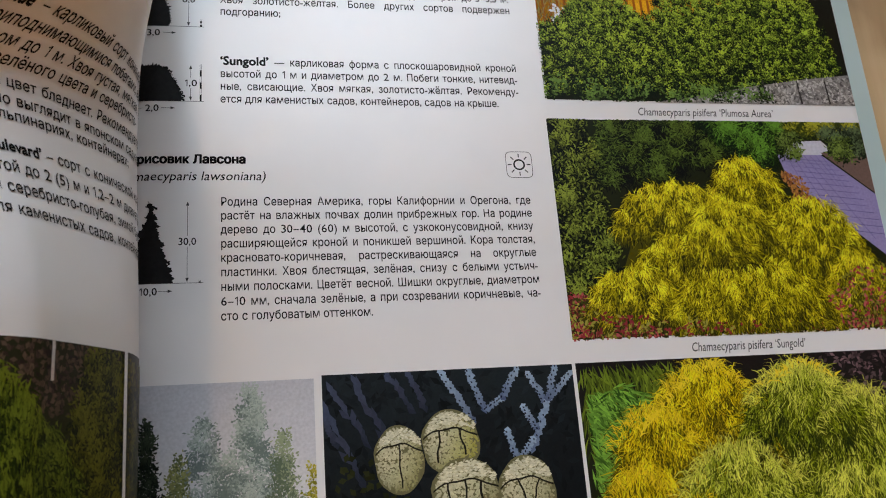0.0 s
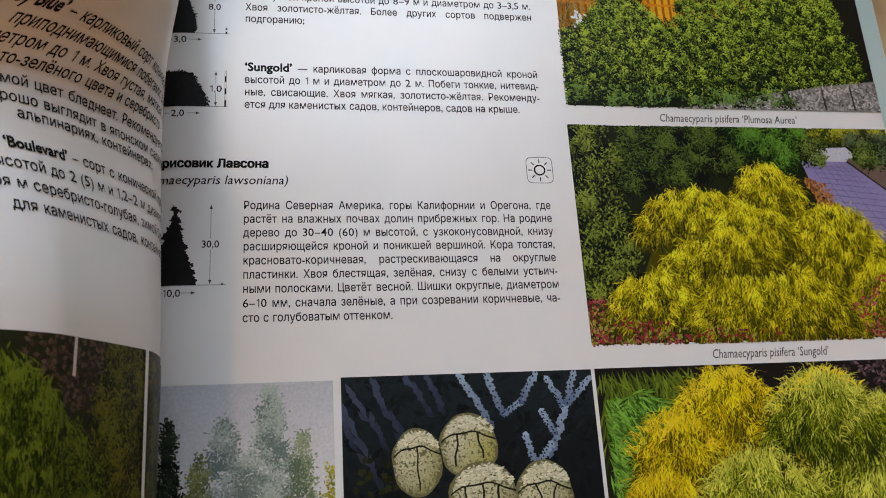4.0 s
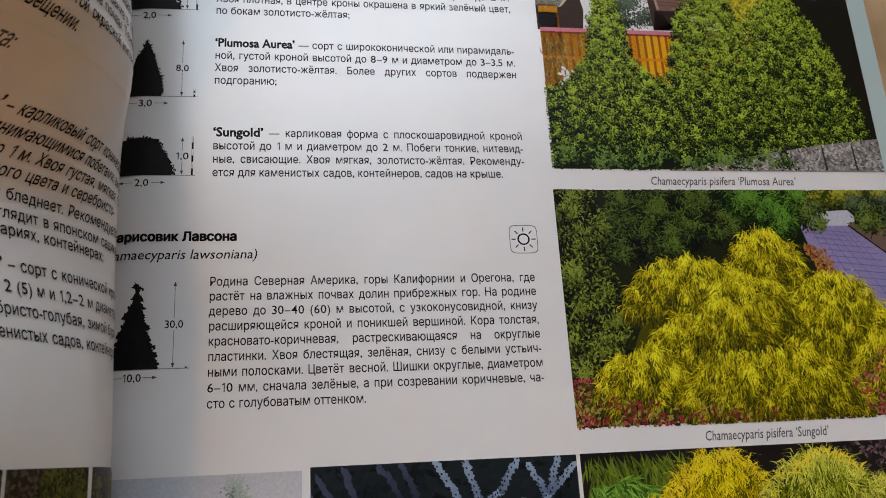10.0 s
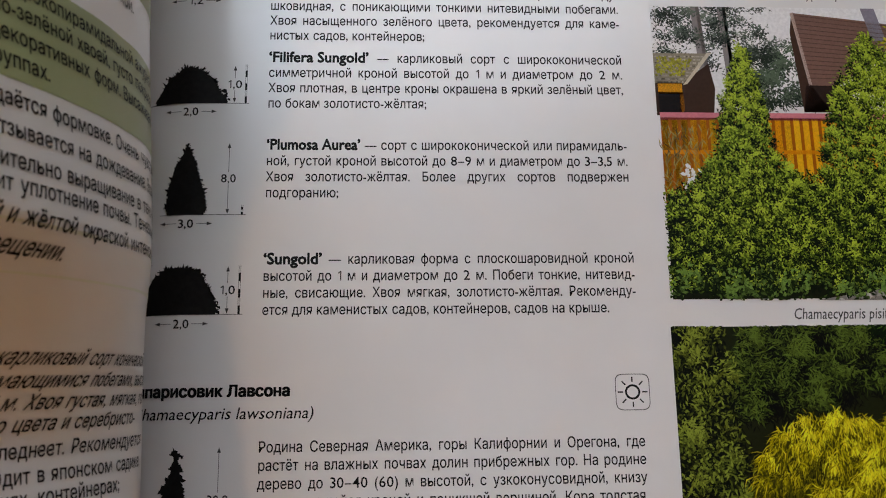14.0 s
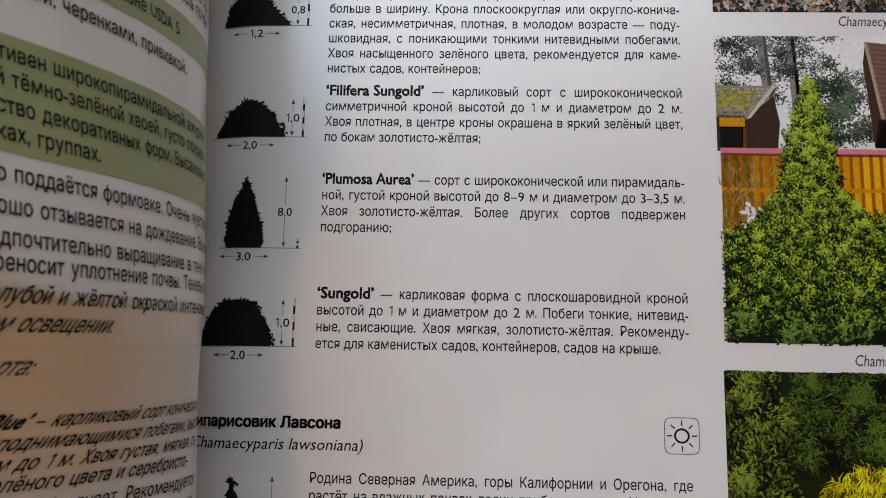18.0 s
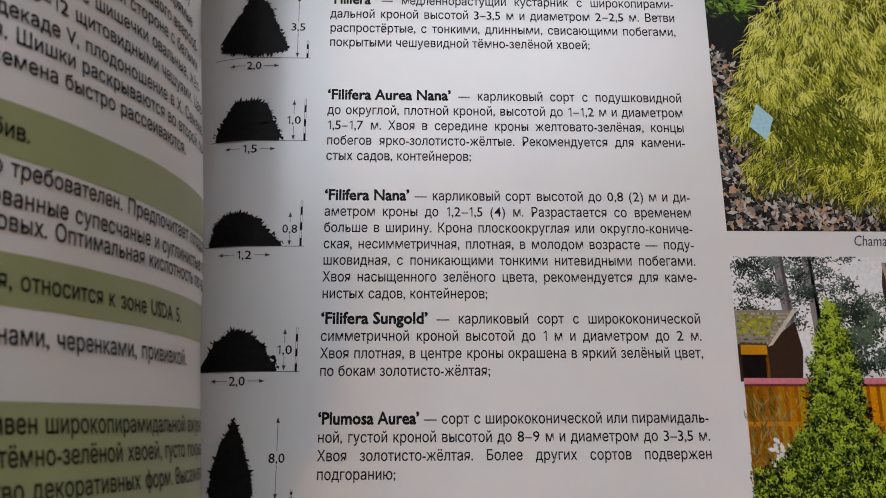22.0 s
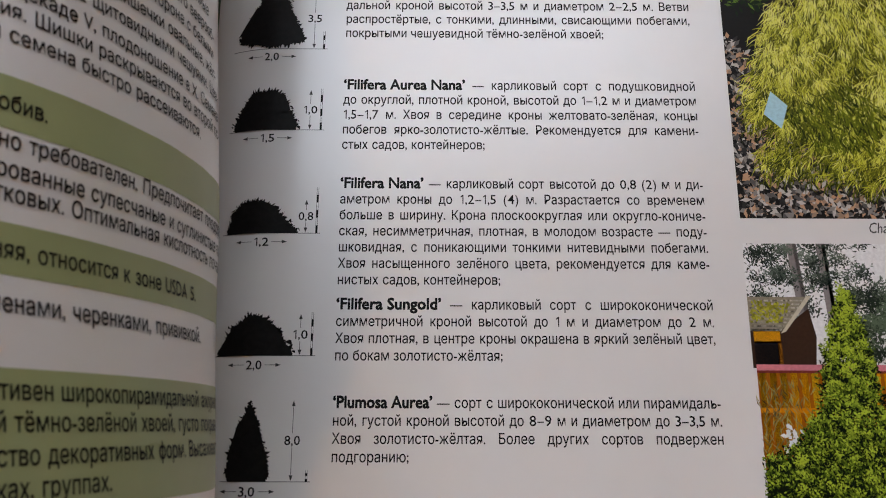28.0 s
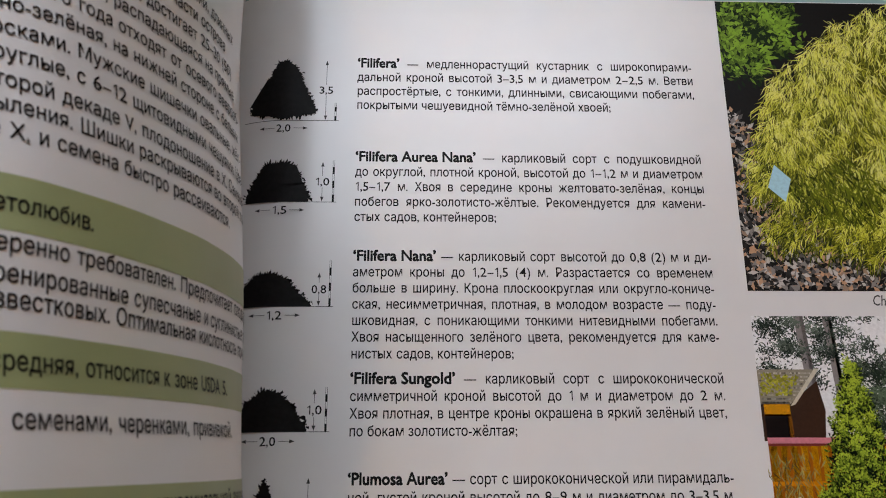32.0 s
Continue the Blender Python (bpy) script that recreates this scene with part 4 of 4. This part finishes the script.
for a, b, w in ((104.6, 106.0, 2.3), (111.4, 112.4, 2.1)):
    P.quads([[(a - w / 2, 105), (b - w / 2, 86), (b + w / 2, 86), (a + w / 2, 105)]], S(128, 122, 120))
    P.quads([[(a + w * 0.1, 105), (b + w * 0.1, 86), (b + w / 2, 86), (a + w / 2, 105)]], S(96, 90, 88))
x, y = np.repeat(g.uniform(95, 124, 16), 12) + g.normal(0, 1.7, 192), np.repeat(g.uniform(91, 104, 16), 12) + g.normal(0, 0.7, 192)
P.clumps(x, y, 1.5, S(34, 42, 36), S(92, 104, 92), 12, 0.9, 0.3, fan=1.6)
# shed
P.poly([(93, 84.4), (100, 84.4), (107, 89.5), (108.2, 83), (107.4, 76), (93, 76)], S(58, 40, 30))
P.quads([[(94, 76.5), (99.4, 76.5), (99.4, 82), (94, 82)]], S(28, 22, 22))
P.quads([[(94, 81.6), (100, 81.6), (100, 84.3), (94, 84.3)]], S(214, 148, 30))
P.quads([[(99.2, 76), (100.2, 76), (100.2, 82), (99.2, 82)]], S(190, 120, 40))
P.poly([(93, 92.2), (107, 92.2), (100.4, 84.2), (93, 84.2)], S(136, 128, 112))
for i in range(9):
    yy = 84.6 + i * 0.84
    xm = 100.4 + i * 0.74
    n = 26
    xx = np.linspace(93.5, xm - 0.6, n)
    P.strokes(xx, np.full(n, yy), 0.05, 0.75, 0.5, blend(S(92, 86, 74), S(178, 172, 158), g.uniform(0, 1, n)))
x, y = P.inside(150, [(94, 91), (103, 90), (100, 86), (94, 86)])
P.strokes(x, y, g.uniform(0, 3, 150), 1.0, 0.6, blend(S(110, 110, 40), S(176, 172, 60), g.uniform(0, 1, 150)))
P.quads([[(100.2, 83.8), (101.4, 84.2), (108.0, 92.4), (106.8, 92.4)]], S(186, 178, 160))
# chalet
P.poly([(128.4, 98), (129.2, 103), (132.4, 84), (137, 77), (130, 77)], S(66, 46, 36))
P.poly([(131, 84), (142, 84), (144, 77), (130, 77)], S(44, 32, 28))
P.poly([(129.2, 103.4), (147.4, 101.4), (158, 100), (153.5, 94), (139.4, 83.8), (132.2, 84)], S(118, 90, 80))
for i in range(15):
    k = i / 15
    a, b = (129.6 + 2.6 * k, 102.6 - 18 * k), (157 - 17 * k, 99.6 - 15 * k)
    P.quads([[(a[0], a[1]), (b[0], b[1]), (b[0], b[1] + 0.25), (a[0], a[1] + 0.25)]], S(86, 64, 58))
P.quads([[(128.9, 103.2), (131.9, 84), (132.7, 84.2), (129.7, 103.6)]], S(170, 150, 140))
P.quads([[(147.2, 105), (150.8, 105), (153.2, 95), (149.4, 96)]], S(128, 122, 132))
# fence
P.quads([[(94, 52), (163, 52), (163, 76), (94, 76)]], S(150, 84, 14))
for i in range(30):
    a = 94.4 + i * 2.32
    P.quads([[(a, 50), (a + 1.5, 50), (a + 1.5, 75.4), (a, 75.4)]], blend(S(214, 140, 14), S(238, 172, 34), g.uniform(0, 1)))
P.quads([[(94, 66.2), (163, 66.2), (163, 67.2), (94, 67.2)]], S(196, 122, 14))
P.quads([[(94, 75.4), (163, 75.2), (163, 76.6), (94, 76.8)]], S(196, 120, 130))
P.quads([[(94, 74.9), (163, 74.7), (163, 75.3), (94, 75.5)]], S(120, 50, 44))
P.quads([[(176, 105), (197.2, 105), (197.2, 31), (150, 31)]], S(26, 25, 18))
# rose stems at the fence
x, y = g.uniform(94, 106, 260), g.uniform(50, 72, 260)
P.strokes(x, y, g.uniform(0.8, 2.4, 260), 2.4, 0.28, blend(S(90, 66, 34), S(160, 150, 90), g.uniform(0, 1, 260)))
ground_cover(P, 26, [(99, 63), (103, 63), (103, 57), (99, 57)], [S(232, 228, 224)], 1.4, 1.0)
# shrubs
x, y = P.inside(260, [(156, 101), (172, 98), (174, 80), (160, 76), (152, 84)])
P.clumps(x, y, 2.0, S(96, 100, 20), S(196, 184, 50), 12, 1.3, 0.7)
G0, G1 = S(12, 22, 8), S(124, 158, 48)
P.poly([(94, 54), (104, 58), (118, 60), (134, 58), (150, 64), (170, 70), (188, 58), (194, 46), (197, 38), (197, 31), (94, 31)], S(22, 26, 14))
for pts, n in (
        ([(173, 97), (180, 86), (186, 74), (192, 56), (195, 42), (160, 40), (160, 80)], 1700),
        ([(94, 56), (110, 62), (130, 62), (150, 60), (170, 58), (192, 46), (192, 37), (150, 33), (94, 33)], 3000),
        ([(147, 98), (153, 92), (158, 80), (164, 62), (166, 44), (140, 38), (132, 50), (134, 68), (138, 82)], 2100),
        ([(115.5, 94), (118, 86), (120, 76), (121, 67), (127, 60), (134, 44), (104, 36), (98, 48), (103, 61), (108, 68), (109, 78), (112, 86)], 1900)):
    x, y = P.inside(n, pts)
    P.clumps(x, y, 1.2, G0, G1, 16, 0.85, 0.40, fan=1.35, top=0.55, gold=S(196, 204, 74), gold_k=0.7, base=np.interp(y, (36, 60, 92), (-0.06, 0.12, 0.38)), size=2.8)
# stone kerb and weeds
P.poly([(128, 30.6), (146, 33.4), (160, 36.4), (180, 39.5), (197.2, 41.5), (197.2, 30.6)], S(120, 116, 112))
x, y = P.inside(900, [(134, 30.6), (150, 33), (162, 35.5), (180, 38.5), (197.2, 40.5), (197.2, 30.6)])
P.strokes(x, y, g.uniform(0, 3.1, 900), 1.6, 0.7, blend(S(76, 72, 70), S(178, 174, 170), g.uniform(0, 1, 900) ** 1.3))
for a in (166, 178, 188):
    P.quads([[(a, 31), (a + 0.7, 31), (a + 0.2, 39), (a - 0.3, 39)]], S(50, 46, 44))
x, y = g.uniform(94, 168, 150), g.uniform(31, 37, 150)
P.clumps(x, y, 1.5, S(22, 34, 14), S(104, 134, 62), 8, 1.2, 0.7, fan=1.4)
P.done("photo", right_surf, right_page, "printed photo of green shrubs before an orange fence")

# photo of yellow weeping mounds beside a paved path
P = Print(92.9, 197.2, -41.9, 24.8, 13)
g = P.rng
P.shade(24.6, S(26, 32, 16), -41.3, S(34, 34, 16))
x, y = P.inside(900, [(112, 25), (172, 25), (166, 12), (150, 14), (128, 6), (106, 4), (104, 14)])
P.clumps(x, y, 2.2, S(7, 11, 4), S(84, 104, 40), 12, 1.9, 0.34, lean=-0.9, fan=0.9, base=0.1)
x, y = P.inside(420, [(140, 25), (168, 25), (165, 10), (152, 14)])
P.clumps(x, y, 2.2, S(13, 26, 8), S(88, 130, 44), 10, 2.0, 0.4, lean=-0.6, base=0.2)
x, y = P.inside(520, [(93, 25), (102, 25), (106, 14), (106, 2), (110, -8), (108, -22), (98, -30), (93, -30)])
P.clumps(x, y, 2.2, S(9, 14, 5), S(124, 138, 52), 12, 1.4, 0.5, base=0.05)
P.poly([(172, 18), (182, 18.4), (185, 15.4), (180, 13), (168, 13.6)], S(172, 172, 182))
x, y = P.inside(160, [(172, 25), (197, 25), (197, 20), (172, 20)])
P.clumps(x, y, 1.6, S(50, 60, 16), S(150, 148, 44), 9, 1.2, 0.7)
P.poly([(166, 13.6), (181, 13.6), (197.2, 0.5), (197.2, -20), (188, -12), (176, -2), (168, 6)], S(130, 122, 160))
for i in range(13):
    k = i / 13
    yy = 12.6 - 26 * k ** 1.2
    P.quads([[(167 + 18 * k, yy), (184 + 16 * k, yy - 1.6), (184 + 16 * k, yy - 1.35), (167 + 18 * k, yy + 0.25)]], S(96, 88, 130))
for i in range(7):
    P.quads([[(169 + i * 2.0, 13.4), (169.2 + i * 2.0, 13.4), (180 + i * 4.6, -14), (179.7 + i * 4.6, -14)]], S(104, 96, 138))
P.poly([(181, 14.4), (197.2, 13), (197.2, 1.0)], S(104, 84, 76))
x, y = P.inside(170, [(182, 22), (197, 22), (197, 13), (186, 13.6)])
P.clumps(x, y, 1.5, S(28, 34, 24), S(88, 104, 70), 9, 1.2, 0.6)
x, y = P.inside(240, [(165, 8), (172, 6), (178, -4), (170, -2)])
P.strokes(x, y, g.uniform(0, 3.1, 240), 1.2, 0.7, blend(S(110, 60, 40), S(170, 120, 60), g.uniform(0, 1, 240)))
ground_cover(P, 3600, [(93, -28), (110, -34), (150, -38), (176, -34), (197.2, -26), (197.2, -41.3), (93, -41.3)], [S(60, 60, 20), S(120, 120, 46), S(150, 140, 60), S(136, 46, 52), S(90, 36, 36), S(160, 76, 78), S(40, 40, 18)], 1.3, 0.9)
P.poly([(103, -36), (108, -28), (116, -10), (130, 0), (142, -2), (152, 9), (160, 0), (172, -5), (184, -10), (192, -24), (188, -34), (150, -40), (120, -39)], S(70, 66, 10))
TY = (S(20, 25, 3), S(148, 138, 12), S(232, 214, 50))
for cx, tp, rx, ry, n in ((153, 13.5, 13, 20, 2600), (129, 5.5, 19, 18, 2800), (173, 0.5, 19, 30, 4000), (146, 1, 14, 16, 1500), (131, -11, 21, 22, 3400), (113, -20, 15, 17, 2000), (186, -18, 12, 18, 1500), (150, -20, 28, 20, 4600), (140, -7, 13, 13, 1100)):
    P.thread_mound(cx, tp, rx, ry, n, TY, 3.8, 0.23, gaps=0.36)
ground_cover(P, 240, [(172, -33), (182, -24), (197.2, -20), (197.2, -41), (176, -41)], [S(144, 52, 58), S(166, 84, 84), S(120, 116, 44), S(70, 60, 24)], 1.4, 0.9)
ground_cover(P, 170, [(93, -33), (118, -37), (150, -38.5), (150, -41), (93, -41)], [S(134, 46, 52), S(112, 42, 42), S(140, 136, 60)], 1.5, 0.8)
x, y = np.r_[g.uniform(167, 174, 70), g.uniform(184, 192, 60)], np.r_[g.uniform(12.5, 20, 70), g.uniform(11, 19, 60)]
P.clumps(x, y, 1.3, S(20, 30, 12), S(104, 122, 54), 9, 1.2, 0.5, fan=1.4)
P.done("photo", right_surf, right_page, "printed photo of yellow weeping mounds by a paved path")

# photo of a golden shrub with drooping threads
P = Print(92.8, 197.2, -118.0, -47.8, 14)
g = P.rng
P.shade(-47.6, S(28, 24, 24), -118, S(36, 42, 14))
x, y = g.uniform(165, 197, 420), g.uniform(-70, -48, 420)
P.strokes(x, y, g.uniform(0, 3.1, 420), 2.0, 1.0, blend(S(30, 24, 24), S(120, 96, 100), g.uniform(0, 1, 420) ** 2))
x, y = P.inside(560, [(94, -48), (132, -48), (118, -56), (108, -68), (94, -72)])
P.strokes(x, y, -1.4 + g.normal(0, 0.35, 560), 6.0, 0.7, blend(S(34, 46, 12), S(112, 130, 40), g.uniform(0, 1, 560)))
x, y = P.inside(800, [(94, -56), (106, -54), (112, -58), (104, -70), (96, -90), (94, -118)])
P.strokes(x, y, -0.7 + g.normal(0, 0.5, 800), 4.6, 0.7, blend(S(30, 62, 18), S(120, 168, 66), g.uniform(0, 1, 800)))
P.poly([(100, -88), (110, -70), (121, -57), (133, -53), (146, -58), (160, -55), (172, -61), (182, -63), (197.2, -68), (197.2, -118), (94, -118)], S(64, 60, 8))
TG = (S(34, 38, 4), S(164, 142, 10), S(232, 204, 40))
TB = (S(20, 30, 5), S(128, 140, 24), S(208, 208, 90))
for cx, tp, rx, ry, n, tt in ((150, -60, 46, 58, 5200, TB), (176, -56, 24, 40, 2600, TB), (130, -47.5, 18, 30, 2700, TG), (114, -58, 14, 30, 2000, TG), (158, -49, 18, 22, 2200, TB), (108, -74, 14, 34, 1900, TG), (136, -70, 22, 30, 2600, TB), (172, -78, 26, 34, 2600, TB), (122, -84, 20, 30, 2200, TG)):
    P.thread_mound(cx, tp, rx, ry, n, tt, 6.0, 0.28, gaps=0.55)
x = np.r_[g.uniform(108, 134, 60), g.uniform(146, 172, 50)]
y = np.r_[-48.5 - (134 - x[:60]) ** 1.25 * 0.32, -49.5 - np.abs(x[60:] - 160) * 0.45]
P.strokes(x, y - 1.5, 1.5 + g.normal(0, 0.6, 110), 3.6, 0.5, S(214, 190, 50), bend=0.6)
for cx, tp, rx, tone in ((130, -48.5, 14, S(222, 196, 50)), (158, -50, 15, S(204, 200, 84)), (112, -60, 11, S(216, 188, 44)), (178, -58, 14, S(198, 196, 84)), (106, -76, 9, S(206, 178, 40)), (136, -71, 17, S(190, 188, 80))):
    n = 130
    u = g.uniform(-1, 1, n)
    P.strokes(cx + u * rx, tp - 3.0 - 9.0 * u * u + g.normal(0, 1.2, n), math.pi / 2 - u * 0.9 + g.normal(0, 0.35, n), g.uniform(3.0, 7.0, n), 0.30, tone * g.uniform(0.6, 1.1, (n, 1)), bend=1.3)
P.done("photo", right_surf, right_page, "printed photo of a golden drooping shrub")

# photo of pale cones and blue-green twigs on black
P = Print(24.8, 91.8, -118.0, -47.9, 15)
g = P.rng
P.shade(-47.9, S(30, 36, 39), -118, S(18, 19, 19))
P.shade(-60, S(24, 28, 30), -118, S(17, 18, 18), 60, 92, n=16)
x, y = g.uniform(25, 92, 900), g.uniform(-118, -48, 900)
P.strokes(x, y, g.uniform(0, 6.28, 900), 4.0, 1.6, blend(S(15, 18, 18), S(34, 41, 45), g.uniform(0, 1, 900) * np.clip((y + 100) / 50, 0.1, 1)))


def twig(a, b, w, core, tip, spots=True, n=16):
    t = np.linspace(0, 1, n)
    x, y = a[0] + (b[0] - a[0]) * t, a[1] + (b[1] - a[1]) * t
    ang = math.atan2(b[1] - a[1], b[0] - a[0])
    step = math.hypot(b[0] - a[0], b[1] - a[1]) / n
    P.strokes(x - math.cos(ang) * step, y - math.sin(ang) * step, ang + g.normal(0, 0.2, n), step * 3.0, w * g.uniform(0.8, 1.2, n), blend(core, tip, t * 0.8 + g.uniform(0, 0.2, n)))
    if spots:
        sx, sy = x[::2] + g.normal(0, w * 0.1, len(x[::2])), y[::2] + g.normal(0, 0.05, len(x[::2]))
        P.strokes(sx, sy, ang + 0.5, 0.75, 0.5, S(18, 22, 40))


for a, b in (((36, -66), (27, -52)), ((41, -66), (32, -48.5)), ((48, -58), (41, -48)), ((51, -58), (47, -48)), ((34, -76), (26, -57)), ((28, -66), (25, -58))):
    twig(a, b, 1.7, S(34, 38, 50), S(66, 74, 94), False, 12)
for a, b in (((63.6, -61.5), (55.6, -48.6)), ((66.6, -59), (62.8, -48)), ((66.4, -59), (71.5, -56), ), ((71.5, -56), (76.4, -48)), ((83.4, -58), (79.4, -50)), ((78.4, -70), (84, -57)), ((84, -57), (87, -48)), ((84, -57), (91, -50.5)), ((80.4, -64.5), (77, -58.5)), ((74.6, -72.5), (72, -64.5)), ((74.6, -72.5), (79, -67))):
    twig(a, b, 2.0, S(74, 86, 112), S(140, 160, 178))
for k in range(60):
    P.strokes(g.uniform(28, 44), g.uniform(-88, -68), g.uniform(0, 6.28), 2.4, 1.6, S(50, 54, 26) * g.uniform(0.4, 0.9))


def cone_fruit(cx, cy, rx, ry, warm, cap, cracks):
    """A rounded pale cone: shaded body, a domed top scale and dark seams between the others."""
    n = 30
    body = [(cx + rx * math.cos(6.283 * i / n) * (1 + 0.04 * math.sin(5 * i)), cy + ry * math.sin(6.283 * i / n)) for i in range(n)]
    P.poly(body, S(104, 100, 70))
    m = 900
    a, r = g.uniform(0, 6.283, m), np.sqrt(g.uniform(0, 1, m)) * 0.88
    u, w = np.cos(a) * r, np.sin(a) * r
    k = np.clip(0.74 - 0.42 * r ** 3 - 0.16 * u + 0.20 * w + g.normal(0, 0.06, m), 0, 1)
    tone = blend(S(66, 64, 40), S(196, 192, 160), k)
    tone = blend(tone, S(158, 152, 50), warm * np.clip(0.4 + 0.8 * u - 0.5 * w, 0, 1))
    P.strokes(cx + u * rx, cy + w * ry, g.uniform(0, 6.28, m), rx * 0.12, 0.6, tone)
    seam = S(30, 27, 18)
    t = np.linspace(-1, 1, 12)
    lx, ly = cx + t * rx * 0.94, cy + ry * (cap - 0.26 * t * t + 0.03 * np.sin(7 * t))
    for i in range(11):
        P.quads([[(lx[i], ly[i] - 0.30), (lx[i + 1], ly[i + 1] - 0.30), (lx[i + 1], ly[i + 1] + 0.16), (lx[i], ly[i] + 0.16)]], seam)
    for u0, u1, w1, wd in cracks:
        s = np.linspace(0, 1, 7)
        qx = cx + rx * (u0 + (u1 - u0) * s + 0.03 * np.sin(9 * s + u0 * 5))
        qy = cy + ry * ((cap - 0.26 * u0 * u0) * (1 - s) + w1 * s)
        for i in range(6):
            P.quads([[(qx[i] - wd, qy[i]), (qx[i + 1] - wd * 0.8, qy[i + 1]), (qx[i + 1] + wd * 0.8, qy[i + 1]), (qx[i] + wd, qy[i])]], seam)
    m = 160
    u = g.uniform(-0.8, 0.8, m)
    lo, hi = cap - 0.26 * u * u + 0.10, np.sqrt(np.clip(1 - u * u, 0.02, 1)) * 0.90
    w = lo + (hi - lo) * g.uniform(0, 1, m)
    ok = hi > lo
    P.strokes(cx + u[ok] * rx, cy + w[ok] * ry, g.uniform(-0.5, 0.5, ok.sum()), rx * 0.14, 0.55, blend(S(176, 173, 146), S(206, 202, 178), g.uniform(0, 1, ok.sum())))


cone_fruit(43.5, -70, 6.4, 8.6, 0.25, 0.45, ((0.0, 0.05, -0.8, 0.22),))
cone_fruit(57, -66.5, 7.6, 8.4, 0.6, 0.42, ((-0.35, -0.5, -0.6, 0.28), (0.3, 0.5, -0.4, 0.28)))
cone_fruit(76, -80, 7.6, 9.2, 0.15, 0.40, ((-0.3, 0.1, -0.7, 0.3), (0.45, 0.1, -0.5, 0.26)))
cone_fruit(60, -79.5, 9.0, 9.0, 0.15, 0.40, ((-0.5, -0.5, -0.8, 0.28), (-0.02, 0.0, -0.95, 0.28), (0.42, 0.5, -0.75, 0.34)))
P.done("photo", right_surf, right_page, "printed close-up photo of pale cones on black")

# faded photo of trees under a grey sky, running into the gutter
P = Print(GUT + 1.5, 22.8, -118.0, -48.6, 16)
g = P.rng
P.shade(-48.6, S(172, 174, 180), -80, S(198, 196, 197), cols=60)
P.shade(-80, S(198, 196, 197), -118, S(196, 194, 190), cols=60)


def far_tree(cx, top, low, half, dark, light, n):
    t = g.uniform(0, 1, n) ** 0.7
    x = cx + g.uniform(-1, 1, n) * half * t ** 0.8 * (0.85 + 0.25 * np.sin(t * 22))
    y = top - (top - low) * t
    P.clumps(x, y, 1.5, dark, light, 11, 0.9, 0.5, fan=1.3, top=0.5)


far_tree(-4, -57, -104, 15, S(104, 116, 112), S(156, 166, 158), 520)
far_tree(7, -49.8, -106, 17, S(104, 118, 112), S(158, 170, 162), 900)
far_tree(15, -62, -106, 10, S(90, 104, 84), S(142, 152, 122), 360)
far_tree(-10, -66, -106, 9, S(84, 92, 60), S(140, 142, 92), 300)
far_tree(-17.5, -57, -106, 6.5, S(20, 26, 22), S(56, 66, 52), 420)
far_tree(22, -70, -106, 5, S(120, 120, 40), S(176, 166, 70), 120)
P.done("photo", right_surf, right_page, "faded printed photo of grey-green trees under a pale sky")

# photo on the curled left page
P = Print(6.0, 200.0, -121.0, -51.1, 17)
g = P.rng
P.shade(-51.1, S(40, 40, 26), -118, S(40, 46, 14), n=30, cols=160)
x, y = P.inside(520, [(58, -51), (90, -51), (84, -64), (58, -64)])
P.strokes(x, y, g.uniform(0, 3.1, 520), 1.5, 0.9, blend(S(34, 26, 24), S(92, 74, 62), g.uniform(0, 1, 520)))
x, y = P.inside(1400, [(58, -53), (68, -52), (72, -64), (74, -121), (58, -121)])
P.clumps(x, y, 1.8, S(20, 24, 6), S(92, 92, 30), 12, 1.2, 0.5)
for cx, tp, rx, ry, n in ((80, -65, 18, 54, 5000), (102, -47, 26, 72, 9000), (88, -56, 15, 60, 5200), (75, -76, 13, 44, 3600)):
    P.thread_mound(cx, tp, rx, ry, n, (S(18, 24, 6), S(54, 66, 16), S(96, 106, 34)), 4.0, 0.42)
x, y = g.uniform(6, 55, 1500), g.uniform(-121, -54, 1500)
P.clumps(x, y, 1.9, S(28, 32, 8), S(104, 98, 30), 11, 1.3, 0.55)
P.quads([[(55.0, -121), (56.2, -121), (57.6, -51.1), (56.4, -51.1)]], S(226, 222, 216))
P.quads([[(78.1, -58.0), (78.9, -58.0), (78.9, -51.1), (78.1, -51.1)]], S(190, 184, 178))
P.done("photo", left_surf, left_page, "printed photo of a yellow-green shrub on the curled page")
